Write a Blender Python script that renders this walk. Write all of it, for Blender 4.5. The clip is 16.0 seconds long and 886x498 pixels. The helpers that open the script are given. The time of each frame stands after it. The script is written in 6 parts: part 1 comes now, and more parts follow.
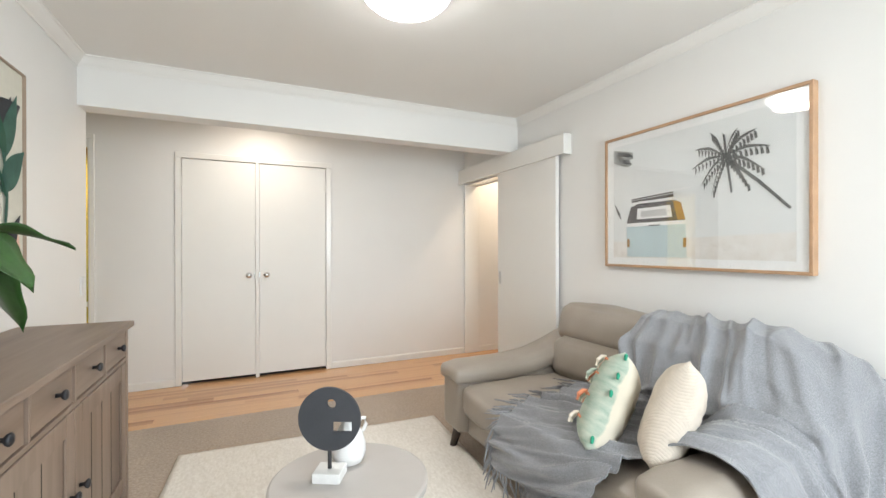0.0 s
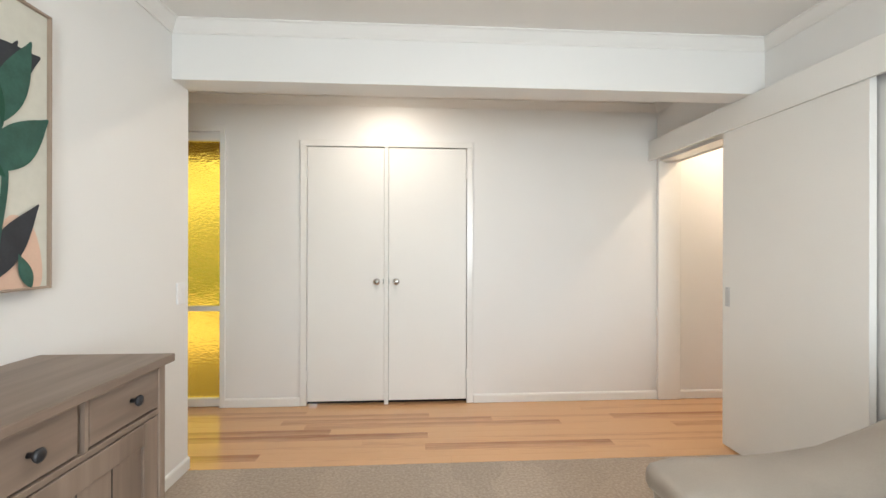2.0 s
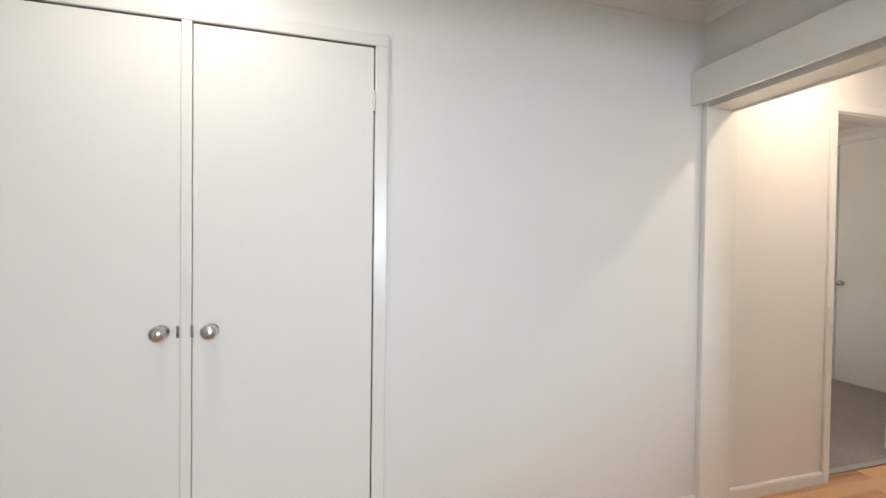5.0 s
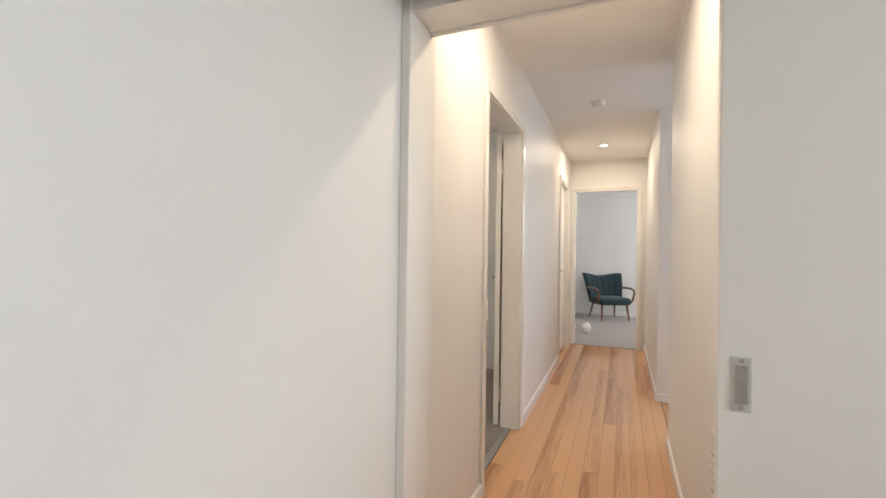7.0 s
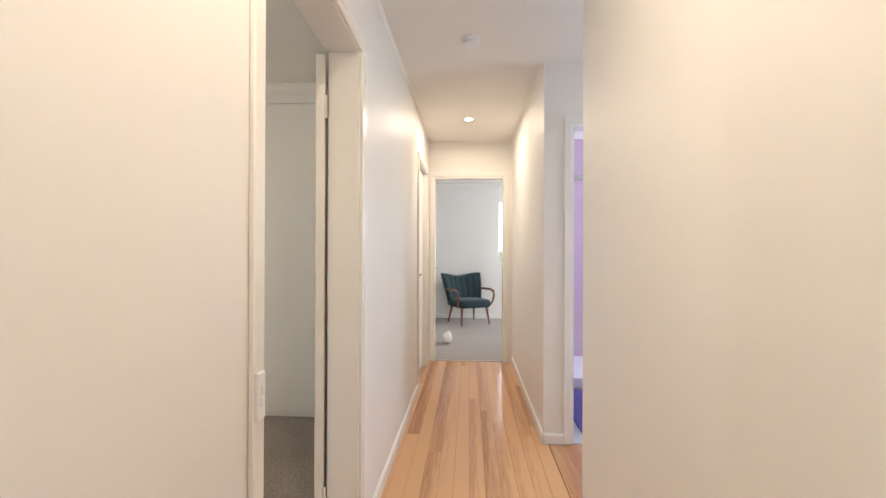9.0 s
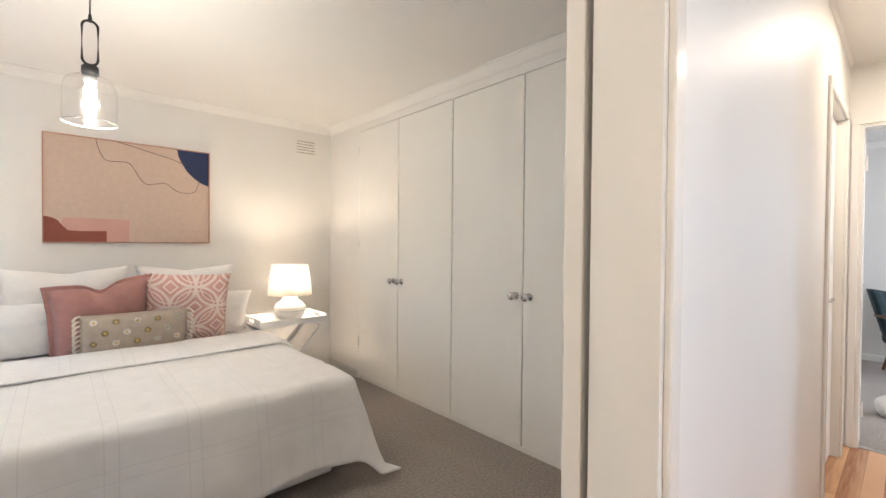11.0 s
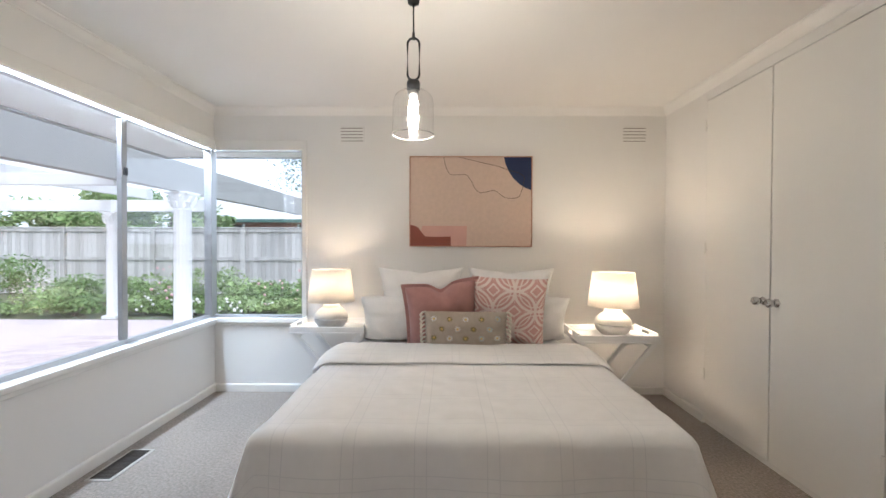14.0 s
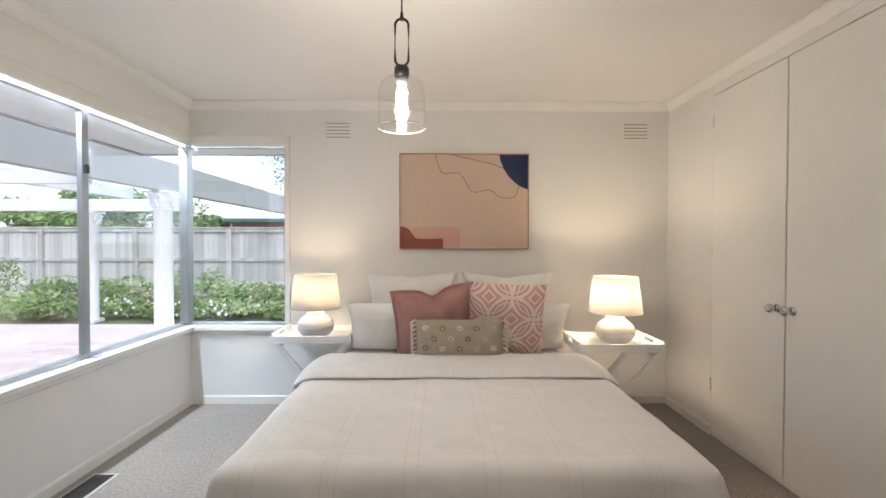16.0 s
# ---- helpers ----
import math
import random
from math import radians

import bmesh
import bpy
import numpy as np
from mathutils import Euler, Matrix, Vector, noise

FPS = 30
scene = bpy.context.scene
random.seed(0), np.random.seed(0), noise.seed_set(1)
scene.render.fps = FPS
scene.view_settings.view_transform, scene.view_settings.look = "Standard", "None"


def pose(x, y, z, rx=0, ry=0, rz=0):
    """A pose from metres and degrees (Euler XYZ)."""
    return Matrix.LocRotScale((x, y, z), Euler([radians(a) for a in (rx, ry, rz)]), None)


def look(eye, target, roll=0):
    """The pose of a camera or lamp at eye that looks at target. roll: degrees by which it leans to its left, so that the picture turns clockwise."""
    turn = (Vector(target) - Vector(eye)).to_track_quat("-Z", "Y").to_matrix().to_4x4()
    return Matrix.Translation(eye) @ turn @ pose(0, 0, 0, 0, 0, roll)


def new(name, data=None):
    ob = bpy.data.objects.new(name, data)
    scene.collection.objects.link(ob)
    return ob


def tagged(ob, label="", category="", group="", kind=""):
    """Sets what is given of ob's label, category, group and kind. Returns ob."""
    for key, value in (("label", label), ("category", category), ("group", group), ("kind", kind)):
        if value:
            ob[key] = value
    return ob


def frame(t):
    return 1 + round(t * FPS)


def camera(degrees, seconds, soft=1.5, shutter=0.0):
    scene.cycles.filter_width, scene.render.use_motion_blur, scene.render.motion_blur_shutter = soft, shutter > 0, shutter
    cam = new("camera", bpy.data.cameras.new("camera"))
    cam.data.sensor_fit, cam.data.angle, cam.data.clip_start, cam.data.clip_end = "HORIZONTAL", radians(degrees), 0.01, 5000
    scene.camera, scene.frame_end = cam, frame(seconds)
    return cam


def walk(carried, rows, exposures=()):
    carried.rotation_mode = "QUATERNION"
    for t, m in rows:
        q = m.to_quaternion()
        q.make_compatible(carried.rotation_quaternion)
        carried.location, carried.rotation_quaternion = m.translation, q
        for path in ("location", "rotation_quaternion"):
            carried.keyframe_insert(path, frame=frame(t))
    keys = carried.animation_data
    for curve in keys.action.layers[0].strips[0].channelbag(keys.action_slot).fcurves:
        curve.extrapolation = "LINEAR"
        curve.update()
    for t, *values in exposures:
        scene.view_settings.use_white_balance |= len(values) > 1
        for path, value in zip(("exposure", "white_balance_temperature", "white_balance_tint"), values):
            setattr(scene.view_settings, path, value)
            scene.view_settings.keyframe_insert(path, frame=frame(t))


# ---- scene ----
# Camera and walk
cam = camera(92.4, 16.0)
PATH = [
    (0, (0.546, -4.427, 1.227), (1.378, -2.608, 1.223), -0.1),
    (0.5, (0.648, -4.231, 1.229), (1.211, -2.311, 1.226), 0.0),
    (1, (0.734, -3.987, 1.225), (1.102, -2.022, 1.225), 0.1),
    (1.5, (0.814, -3.719, 1.227), (1.046, -1.733, 1.229), 0.1),
    (2, (0.862, -3.398, 1.233), (0.985, -1.402, 1.233), 0.1),
    (2.5, (0.904, -3.125, 1.232), (1.007, -1.127, 1.234), 0.2),
    (3, (0.983, -2.829, 1.225), (1.070, -0.831, 1.230), 0.3),
    (3.2, (1.007, -2.722, 1.229), (1.087, -0.723, 1.232), 0.3),
    (5.3, (1.094, -1.474, 1.294), (1.833, 0.384, 1.253), 0.7),
    (5.5, (1.114, -1.358, 1.287), (2.005, 0.432, 1.255), 0.6),
    (6, (1.209, -1.133, 1.212), (2.489, 0.403, 1.218), 0.9),
    (6.4, (1.364, -0.964, 1.211), (2.900, 0.316, 1.217), 0.8),
    (6.5, (1.416, -0.888, 1.226), (3.017, 0.312, 1.239), 0.5),
    (7, (1.681, -0.634, 1.223), (3.526, 0.139, 1.227), 0.8),
    (7.5, (1.965, -0.509, 1.219), (3.928, -0.124, 1.222), 0.5),
    (7.6, (2.045, -0.494, 1.219), (4.020, -0.181, 1.226), 0.5),
    (8, (2.230, -0.476, 1.233), (4.225, -0.327, 1.235), 0.4),
    (8.2, (2.347, -0.465, 1.237), (4.345, -0.378, 1.241), 0.2),
    (10.3, (3.567, -0.410, 1.198), (5.441, 0.289, 1.217), 0.4),
    (10.5, (3.646, -0.375, 1.198), (5.419, 0.551, 1.215), 0.6),
    (10.6, (3.700, -0.371, 1.226), (5.390, 0.698, 1.225), 0.6),
    (11, (3.828, -0.276, 1.268), (5.171, 1.205, 1.241), 0.5),
    (11.4, (3.949, -0.240, 1.261), (4.909, 1.515, 1.238), 0.3),
    (11.5, (3.962, -0.234, 1.262), (4.856, 1.555, 1.239), 0.2),
    (12, (4.046, -0.203, 1.268), (4.531, 1.737, 1.240), 0.2),
    (12.5, (4.067, -0.157, 1.269), (4.324, 1.826, 1.241), 0.2),
    (13, (4.062, -0.079, 1.281), (4.163, 1.919, 1.250), 0.2),
    (13.2, (4.069, -0.063, 1.276), (4.115, 1.936, 1.243), 0.4),
    (13.5, (4.061, 0.000, 1.278), (4.061, 2.000, 1.253), 0.1),
    (14, (4.072, 0.136, 1.279), (4.050, 2.136, 1.252), 0.2),
    (14.5, (4.073, 0.280, 1.286), (4.049, 2.279, 1.255), 0.1),
    (15, (4.082, 0.383, 1.286), (4.069, 2.383, 1.254), 0.1),
    (15.5, (4.071, 0.404, 1.291), (4.081, 2.403, 1.263), 0.1),
    (16, (4.066, 0.332, 1.307), (4.084, 2.332, 1.275), 0.1),
]
walk(cam, [(t, look(eye, target, roll)) for t, eye, target, roll in PATH],
     exposures=[(0.0, 1.98, 6250, 10), (3.2, 2.02, 6250, 10), (5.3, 1.88, 5950, 10), (8.2, 2.05, 6050, 10), (10.3, 2.3, 5800, 10), (12.2, 2.2, 5500, 10), (13.6, 1.8, 5600, 10), (16.0, 1.76, 5850, 10)])

# World, sun and large lights
world = bpy.data.worlds.new("world")
scene.world = world
world.use_nodes = True
wn = world.node_tree
sky = wn.nodes.new("ShaderNodeTexSky")
sky.sky_type = "NISHITA"
sky.sun_disc = False
sky.sun_elevation = radians(53)
sky.sun_rotation = radians(153)
sky.air_density, sky.dust_density = 0.8, 3.0
wn.nodes["Background"].inputs[1].default_value = 0.1
# thin high cloud whitens the whole sky evenly
cloud = wn.nodes.new("ShaderNodeMixRGB")
cloud.inputs[0].default_value = 0.65
cloud.inputs[2].default_value = (6.6, 6.9, 7.2, 1)
wn.links.new(sky.outputs[0], cloud.inputs[1])
wn.links.new(cloud.outputs[0], wn.nodes["Background"].inputs[0])


def lamp(name, kind, m, energy, color=(1, 1, 1), **k):
    data = bpy.data.lights.new(name, kind)
    data.energy, data.color = energy, color
    if kind == "AREA":
        data.shape = "RECTANGLE" if "size_y" in k else "DISK"
        data.size = k["size"]
        data.size_y = k.get("size_y", k["size"])
    elif kind == "SUN":
        data.angle = k["angle"]
    else:
        data.shadow_soft_size = k.get("soft", 0.03)
    ob = new(name, data)
    ob.matrix_world = m
    return ob


WARM = (1.0, 0.74, 0.485)
HALLWARM = (1.0, 0.78, 0.54)
lamp("sun", "SUN", look((3, -6, 9), (0, 0, 0)), 0.5, (1.0, 0.96, 0.9), angle=radians(20))
# daylight of the lounge's window behind
lamp("lounge_daylight", "AREA", look((1.75, -6.04, 1.45), (0.75, -1, 1.3)), 23, (0.88, 0.97, 1.0), size=1.3, size_y=1.4)
# added lamps before windowless walls stand in for the daylight of these two rooms
lamp("end_room_fill", "AREA", look((9.2, -3.28, 1.5), (9.2, 0, 1.2)), 14, (1.0, 0.98, 0.95), size=1.6, size_y=1.2)
lamp("bathroom_fill", "AREA", look((7.2, -2.95, 1.6), (7.2, 0, 1.2)), 8, (0.85, 0.93, 1.0), size=0.9, size_y=1.0)
# hidden strip lamps added at the bedroom's two window heads boost its skylight
lamp("bedroom_daylight_west", "AREA", look((1.972, 2.87, 2.097), (2.30, 2.87, 1.5), 90), 22, (0.80, 0.91, 1.0), size=0.026, size_y=1.7)
lamp("bedroom_daylight_north", "AREA", look((2.46, 3.856, 2.099), (2.46, 3.60, 1.5)), 1.8, (0.80, 0.91, 1.0), size=0.70, size_y=0.018)
lamp("passage_daylight", "AREA", look((5.15, -3.24, 1.5), (5.15, 0, 1.3)), 4.5, (0.84, 0.92, 1.0), size=0.75, size_y=1.1)
# lamps that the place has
lamp("ceiling_lamp_glow", "AREA", pose(1.21, -2.58, 2.318), 2.9, (1.0, 0.93, 0.84), size=0.30)
lamp("foyer_downlight_glow", "AREA", pose(0.65, -0.48, 2.412), 1.7, (1.0, 0.86, 0.70), size=0.066)
lamp("hall_downlight_glow_near", "AREA", pose(3.42, -0.45, 2.412), 2.8, HALLWARM, size=0.066)
lamp("hall_downlight_glow_far", "AREA", pose(6.76, -0.44, 2.412), 2.8, HALLWARM, size=0.066)
lamp("pendant_glow", "POINT", pose(3.925, 1.932, 1.83), 2.3, (1.0, 0.84, 0.64), soft=0.03)
lamp("bedside_glow_east", "POINT", pose(5.285, 3.255, 0.955), 5.6, WARM, soft=0.045)
lamp("bedside_glow_west", "POINT", pose(3.165, 3.44, 0.955), 2.5, WARM, soft=0.045)


# Materials
def mat(name, color, rough=0.5, metal=0.0, var=0.06, scale=6.0, fine=120.0, bump=0.02, color2=None, trans=0.0, rand=0.0, spec=None, coord="Object", stretch=None, emit=0.0, sheen=0.0):
    m = bpy.data.materials.new(name)
    m.use_nodes = True
    n, l = m.node_tree.nodes, m.node_tree.links
    b = n["Principled BSDF"]
    b.inputs["Roughness"].default_value = rough
    b.inputs["Metallic"].default_value = metal
    if spec is not None:
        b.inputs["Specular IOR Level"].default_value = spec
    if trans:
        b.inputs["Transmission Weight"].default_value = trans
    if sheen:
        b.inputs["Sheen Weight"].default_value = sheen
    tc = n.new("ShaderNodeTexCoord")
    mp = n.new("ShaderNodeMapping")
    if stretch:
        mp.inputs["Scale"].default_value = stretch
    l.new(tc.outputs[coord], mp.inputs[0])
    n1 = n.new("ShaderNodeTexNoise")
    n1.inputs["Scale"].default_value = scale
    n1.inputs["Detail"].default_value = 5
    n2 = n.new("ShaderNodeTexNoise")
    n2.inputs["Scale"].default_value = fine
    n2.inputs["Detail"].default_value = 3
    l.new(mp.outputs[0], n1.inputs[0])
    l.new(mp.outputs[0], n2.inputs[0])
    mixf = n.new("ShaderNodeMath")
    mixf.operation = "MULTIPLY_ADD"
    l.new(n2.outputs[0], mixf.inputs[0])
    mixf.inputs[1].default_value = 0.4
    l.new(n1.outputs[0], mixf.inputs[2])
    if rand:
        info = n.new("ShaderNodeObjectInfo")
        add = n.new("ShaderNodeMath")
        add.operation = "MULTIPLY_ADD"
        l.new(info.outputs["Random"], add.inputs[0])
        add.inputs[1].default_value = rand
        l.new(mixf.outputs[0], add.inputs[2])
        src = add
    else:
        src = mixf
    ramp = n.new("ShaderNodeValToRGB")
    c2 = color2 or tuple(min(1, c * (1 + var)) for c in color)
    c1 = color if color2 else tuple(c * (1 - var) for c in color)
    ramp.color_ramp.elements[0].position, ramp.color_ramp.elements[1].position = 0.45, 0.95 + rand
    ramp.color_ramp.elements[0].color, ramp.color_ramp.elements[1].color = (*c1, 1), (*c2, 1)
    l.new(src.outputs[0], ramp.inputs[0])
    l.new(ramp.outputs[0], b.inputs["Base Color"])
    if emit:
        l.new(ramp.outputs[0], b.inputs["Emission Color"])
        b.inputs["Emission Strength"].default_value = emit
    if bump:
        bp = n.new("ShaderNodeBump")
        bp.inputs["Strength"].default_value = min(1.0, bump * 10)
        bp.inputs["Distance"].default_value = 0.002
        l.new(mixf.outputs[0], bp.inputs["Height"])
        l.new(bp.outputs[0], b.inputs["Normal"])
    return m


def glowing(name, color, strength):
    m = bpy.data.materials.new(name)
    m.use_nodes = True
    b = m.node_tree.nodes["Principled BSDF"]
    b.inputs["Base Color"].default_value = (*color, 1)
    b.inputs["Emission Color"].default_value = (*color, 1)
    b.inputs["Emission Strength"].default_value = strength
    return m


def clear_glass(name, tint=(1, 1, 1), gloss=0.05):
    m = bpy.data.materials.new(name)
    m.use_nodes = True
    n, l = m.node_tree.nodes, m.node_tree.links
    n.remove(n["Principled BSDF"])
    tr, gl, mx, lw = (n.new("ShaderNodeBsdfTransparent"), n.new("ShaderNodeBsdfGlossy"), n.new("ShaderNodeMixShader"), n.new("ShaderNodeLayerWeight"))
    tr.inputs[0].default_value = (*tint, 1)
    gl.inputs["Roughness"].default_value = 0.01
    lw.inputs[0].default_value = 0.5
    p, q = n.new("ShaderNodeMath"), n.new("ShaderNodeMath")
    p.operation, q.operation = "POWER", "MULTIPLY_ADD"
    p.inputs[1].default_value = 4.0
    q.inputs[1].default_value, q.inputs[2].default_value = 0.55, gloss * 0.5
    l.new(lw.outputs["Facing"], p.inputs[0])
    l.new(p.outputs[0], q.inputs[0])
    l.new(q.outputs[0], mx.inputs[0])
    l.new(tr.outputs[0], mx.inputs[1])
    l.new(gl.outputs[0], mx.inputs[2])
    l.new(mx.outputs[0], n["Material Output"].inputs[0])
    return m


WALL = mat("wall_paint", (0.80, 0.785, 0.76), 0.5, var=0.012, scale=2.5, fine=260, bump=0.012)
CEIL = mat("ceiling_paint", (0.82, 0.80, 0.77), 0.8, var=0.012, scale=2, fine=200, bump=0.01)
TRIM = mat("trim_gloss_paint", (0.82, 0.805, 0.77), 0.22, var=0.012, scale=3, fine=90, bump=0.006)
DOORP = mat("door_satin_paint", (0.81, 0.795, 0.76), 0.5, var=0.012, scale=3, fine=90, bump=0.006)


def carpet_mat(name, color, color2, brush):
    """Cut pile: fine tufts, and broad strokes where the pile was brushed one way or the other."""
    m = mat(name, color, 0.95, color2=color2, scale=70, fine=330, bump=0.14, sheen=0.3)
    n, l = m.node_tree.nodes, m.node_tree.links
    tc, mp, wob, vor = n.new("ShaderNodeTexCoord"), n.new("ShaderNodeMapping"), n.new("ShaderNodeTexNoise"), n.new("ShaderNodeTexVoronoi")
    mp.inputs["Rotation"].default_value = (0, 0, 0.7)
    mp.inputs["Scale"].default_value = (5.5, 2.4, 1)
    wob.inputs["Scale"].default_value = 5
    wob.inputs["Detail"].default_value = 4
    vor.inputs["Scale"].default_value = 1
    add = n.new("ShaderNodeMixRGB")
    add.inputs[0].default_value = 0.3
    l.new(tc.outputs["Object"], wob.inputs[0])
    l.new(tc.outputs["Object"], add.inputs[1])
    l.new(wob.outputs["Color"], add.inputs[2])
    l.new(add.outputs[0], mp.inputs[0])
    l.new(mp.outputs[0], vor.inputs[0])
    sep = n.new("ShaderNodeSeparateColor")
    l.new(vor.outputs["Color"], sep.inputs[0])
    tone = n.new("ShaderNodeMapRange")
    tone.inputs["To Min"].default_value, tone.inputs["To Max"].default_value = 1 - brush, 1 + brush
    l.new(sep.outputs[0], tone.inputs[0])
    mul = n.new("ShaderNodeMixRGB")
    mul.blend_type = "MULTIPLY"
    mul.inputs[0].default_value = 1
    b = n["Principled BSDF"]
    l.new(b.inputs["Base Color"].links[0].from_socket, mul.inputs[1])
    l.new(tone.outputs[0], mul.inputs[2])
    l.new(mul.outputs[0], b.inputs["Base Color"])
    return m


CARPET_L = carpet_mat("lounge_carpet", (0.28, 0.212, 0.155), (0.48, 0.385, 0.295), 0.05)
CARPET_B = carpet_mat("bedroom_carpet", (0.155, 0.125, 0.105), (0.34, 0.29, 0.25), 0.06)
BOARD = mat("floor_board", (0.26, 0.092, 0.038), 0.11, color2=(0.68, 0.395, 0.20), scale=9, fine=70, bump=0.003, rand=0.75, stretch=(0.06, 1, 1))
CHROME = mat("brushed_steel", (0.62, 0.62, 0.62), 0.22, metal=1, var=0.05, bump=0.004)
ALU = mat("aluminium", (0.42, 0.42, 0.42), 0.38, metal=0.9, var=0.06, bump=0.01)
# near-black; inside closet, wardrobe and floor vent it puts shade into the colour
DARK = mat("dark_gap", (0.03, 0.025, 0.02), 0.8, bump=0)
BLACK = mat("black_metal", (0.02, 0.02, 0.022), 0.4, var=0.2)
PANE = clear_glass("window_glass", gloss=0.12)
WHITEW = mat("white_painted_wood", (0.80, 0.80, 0.80), 0.35, var=0.02, scale=12, bump=0.01)


# Builders
def part(name, bm, material, parent=None, label="", smooth=False, kind=""):
    me = bpy.data.meshes.new(name)
    bmesh.ops.recalc_face_normals(bm, faces=bm.faces)
    bm.to_mesh(me)
    bm.free()
    me.materials.append(material)
    if smooth:
        me.shade_smooth()
    ob = new(name, me)
    if parent is not None:
        ob.parent = parent
    return tagged(ob, label=label, kind=kind)


def structure(name, bm, material, label="", parent=None):
    return tagged(part(name, bm, material, parent), label=label, kind="structure")


def thing(name, m, label, category, group=""):
    ob = new(name)
    ob.empty_display_size = 0.1
    ob.matrix_world = m
    return tagged(ob, label=label, category=category, group=group)


def box(bm, x0, y0, z0, x1, y1, z1, bev=0.0, seg=1):
    g = bmesh.ops.create_cube(bm, size=1.0)
    m = Matrix.Translation(((x0 + x1) / 2, (y0 + y1) / 2, (z0 + z1) / 2)) @ Matrix.Diagonal((abs(x1 - x0), abs(y1 - y0), abs(z1 - z0), 1))
    bmesh.ops.transform(bm, matrix=m, verts=g["verts"])
    if bev:
        edges = list({e for v in g["verts"] for e in v.link_edges})
        bmesh.ops.bevel(bm, geom=edges, offset=bev, segments=seg, profile=0.5, affect="EDGES")
    return bm


def B(*a, **k):
    return box(bmesh.new(), *a, **k)


def cyl(bm, p0, p1, r0, r1=None, seg=16):
    p0, p1 = Vector(p0), Vector(p1)
    d = p1 - p0
    g = bmesh.ops.create_cone(bm, cap_ends=True, segments=seg, radius1=r0, radius2=r0 if r1 is None else r1, depth=d.length)
    bmesh.ops.transform(bm, matrix=Matrix.Translation((p0 + p1) / 2) @ d.to_track_quat("Z", "Y").to_matrix().to_4x4(), verts=g["verts"])
    return bm


def C(*a, **k):
    return cyl(bmesh.new(), *a, **k)


def lathe(bm, profile, seg=32, at=(0, 0, 0), caps=True):
    rings = []
    for r, z in profile:
        rings.append([bm.verts.new((at[0] + r * math.cos(2 * math.pi * i / seg), at[1] + r * math.sin(2 * math.pi * i / seg), at[2] + z)) for i in range(seg)])
    for a, b in zip(rings, rings[1:]):
        for i in range(seg):
            bm.faces.new((a[i], a[(i + 1) % seg], b[(i + 1) % seg], b[i]))
    if caps:
        bm.faces.new(rings[0][::-1])
        bm.faces.new(rings[-1])
    return bm


def tube(bm, pts, r, seg=8, closed=False):
    pts = [Vector(p) for p in pts]
    n, rings = len(pts), []
    for i, p in enumerate(pts):
        a = pts[(i - 1) % n] if closed or i else p
        b = pts[(i + 1) % n] if closed or i < n - 1 else p
        q = (b - a).to_track_quat("Z", "Y")
        rr = r[i] if isinstance(r, (list, tuple)) else r
        rings.append([bm.verts.new(p + q @ Vector((rr * math.cos(2 * math.pi * k / seg), rr * math.sin(2 * math.pi * k / seg), 0))) for k in range(seg)])
    for a, b in zip(rings, rings[1:] + (rings[:1] if closed else [])):
        for k in range(seg):
            bm.faces.new((a[k], a[(k + 1) % seg], b[(k + 1) % seg], b[k]))
    if not closed:
        bm.faces.new(rings[0][::-1])
        bm.faces.new(rings[-1])
    return bm


def grid(bm, nu, nv, f):
    vs = [[bm.verts.new(f(i / nu, j / nv)) for j in range(nv + 1)] for i in range(nu + 1)]
    for i in range(nu):
        for j in range(nv):
            bm.faces.new((vs[i][j], vs[i + 1][j], vs[i + 1][j + 1], vs[i][j + 1]))
    return vs


def prism(bm, outline, d0, d1, place):
    """A closed outline in a plane, given depth; place(u, v, d) gives the point."""
    a = [bm.verts.new(place(u, v, d0)) for u, v in outline]
    b = [bm.verts.new(place(u, v, d1)) for u, v in outline]
    n = len(outline)
    bm.faces.new(a)
    bm.faces.new(b[::-1])
    for i in range(n):
        bm.faces.new((a[i], b[i], b[(i + 1) % n], a[(i + 1) % n]))
    return bm


def wall(name, axis, a0, a1, t0, t1, z0=0.0, z1=2.42, holes=(), label="", material=None):
    """A wall along x or y from a0 to a1, t0..t1 thick, with holes (a, b, zb, zt) through it."""
    bm = bmesh.new()

    def put(a, b, lo, hi):
        if b - a > 1e-4 and hi - lo > 1e-4:
            if axis == "x":
                box(bm, a, t0, lo, b, t1, hi)
            else:
                box(bm, t0, a, lo, t1, b, hi)
    at = a0
    for h0, h1, zb, zt in sorted(holes):
        put(at, h0, z0, z1)
        put(h0, h1, z0, zb)
        put(h0, h1, zt, z1)
        at = h1
    put(at, a1, z0, z1)
    return structure(name, bm, material or WALL, label or "cream-white painted plaster wall")


CORNICE = [(0, 0), (0, -0.075), (0.008, -0.075), (0.012, -0.066), (0.03, -0.05), (0.05, -0.026), (0.062, -0.012), (0.075, -0.008), (0.075, 0)]


def run(name, p, q, inward, profile, z, material, label):
    """A moulding of that profile (out from the wall, up) along the wall from p to q."""
    bm = bmesh.new()
    prism(bm, profile, 0, 1, lambda u, v, d: (p[0] + (q[0] - p[0]) * d + inward[0] * u, p[1] + (q[1] - p[1]) * d + inward[1] * u, z + v))
    return structure(name, bm, material, label)


SKIRT = [(0, 0), (0.013, 0), (0.013, 0.055), (0.009, 0.064), (0, 0.068)]
H = 2.42


def cornice(p, q, inward, size=1.0):
    return run("cornice", p, q, inward, [(u * size, v * size) for u, v in CORNICE], H, CEIL, "white coved plaster cornice")


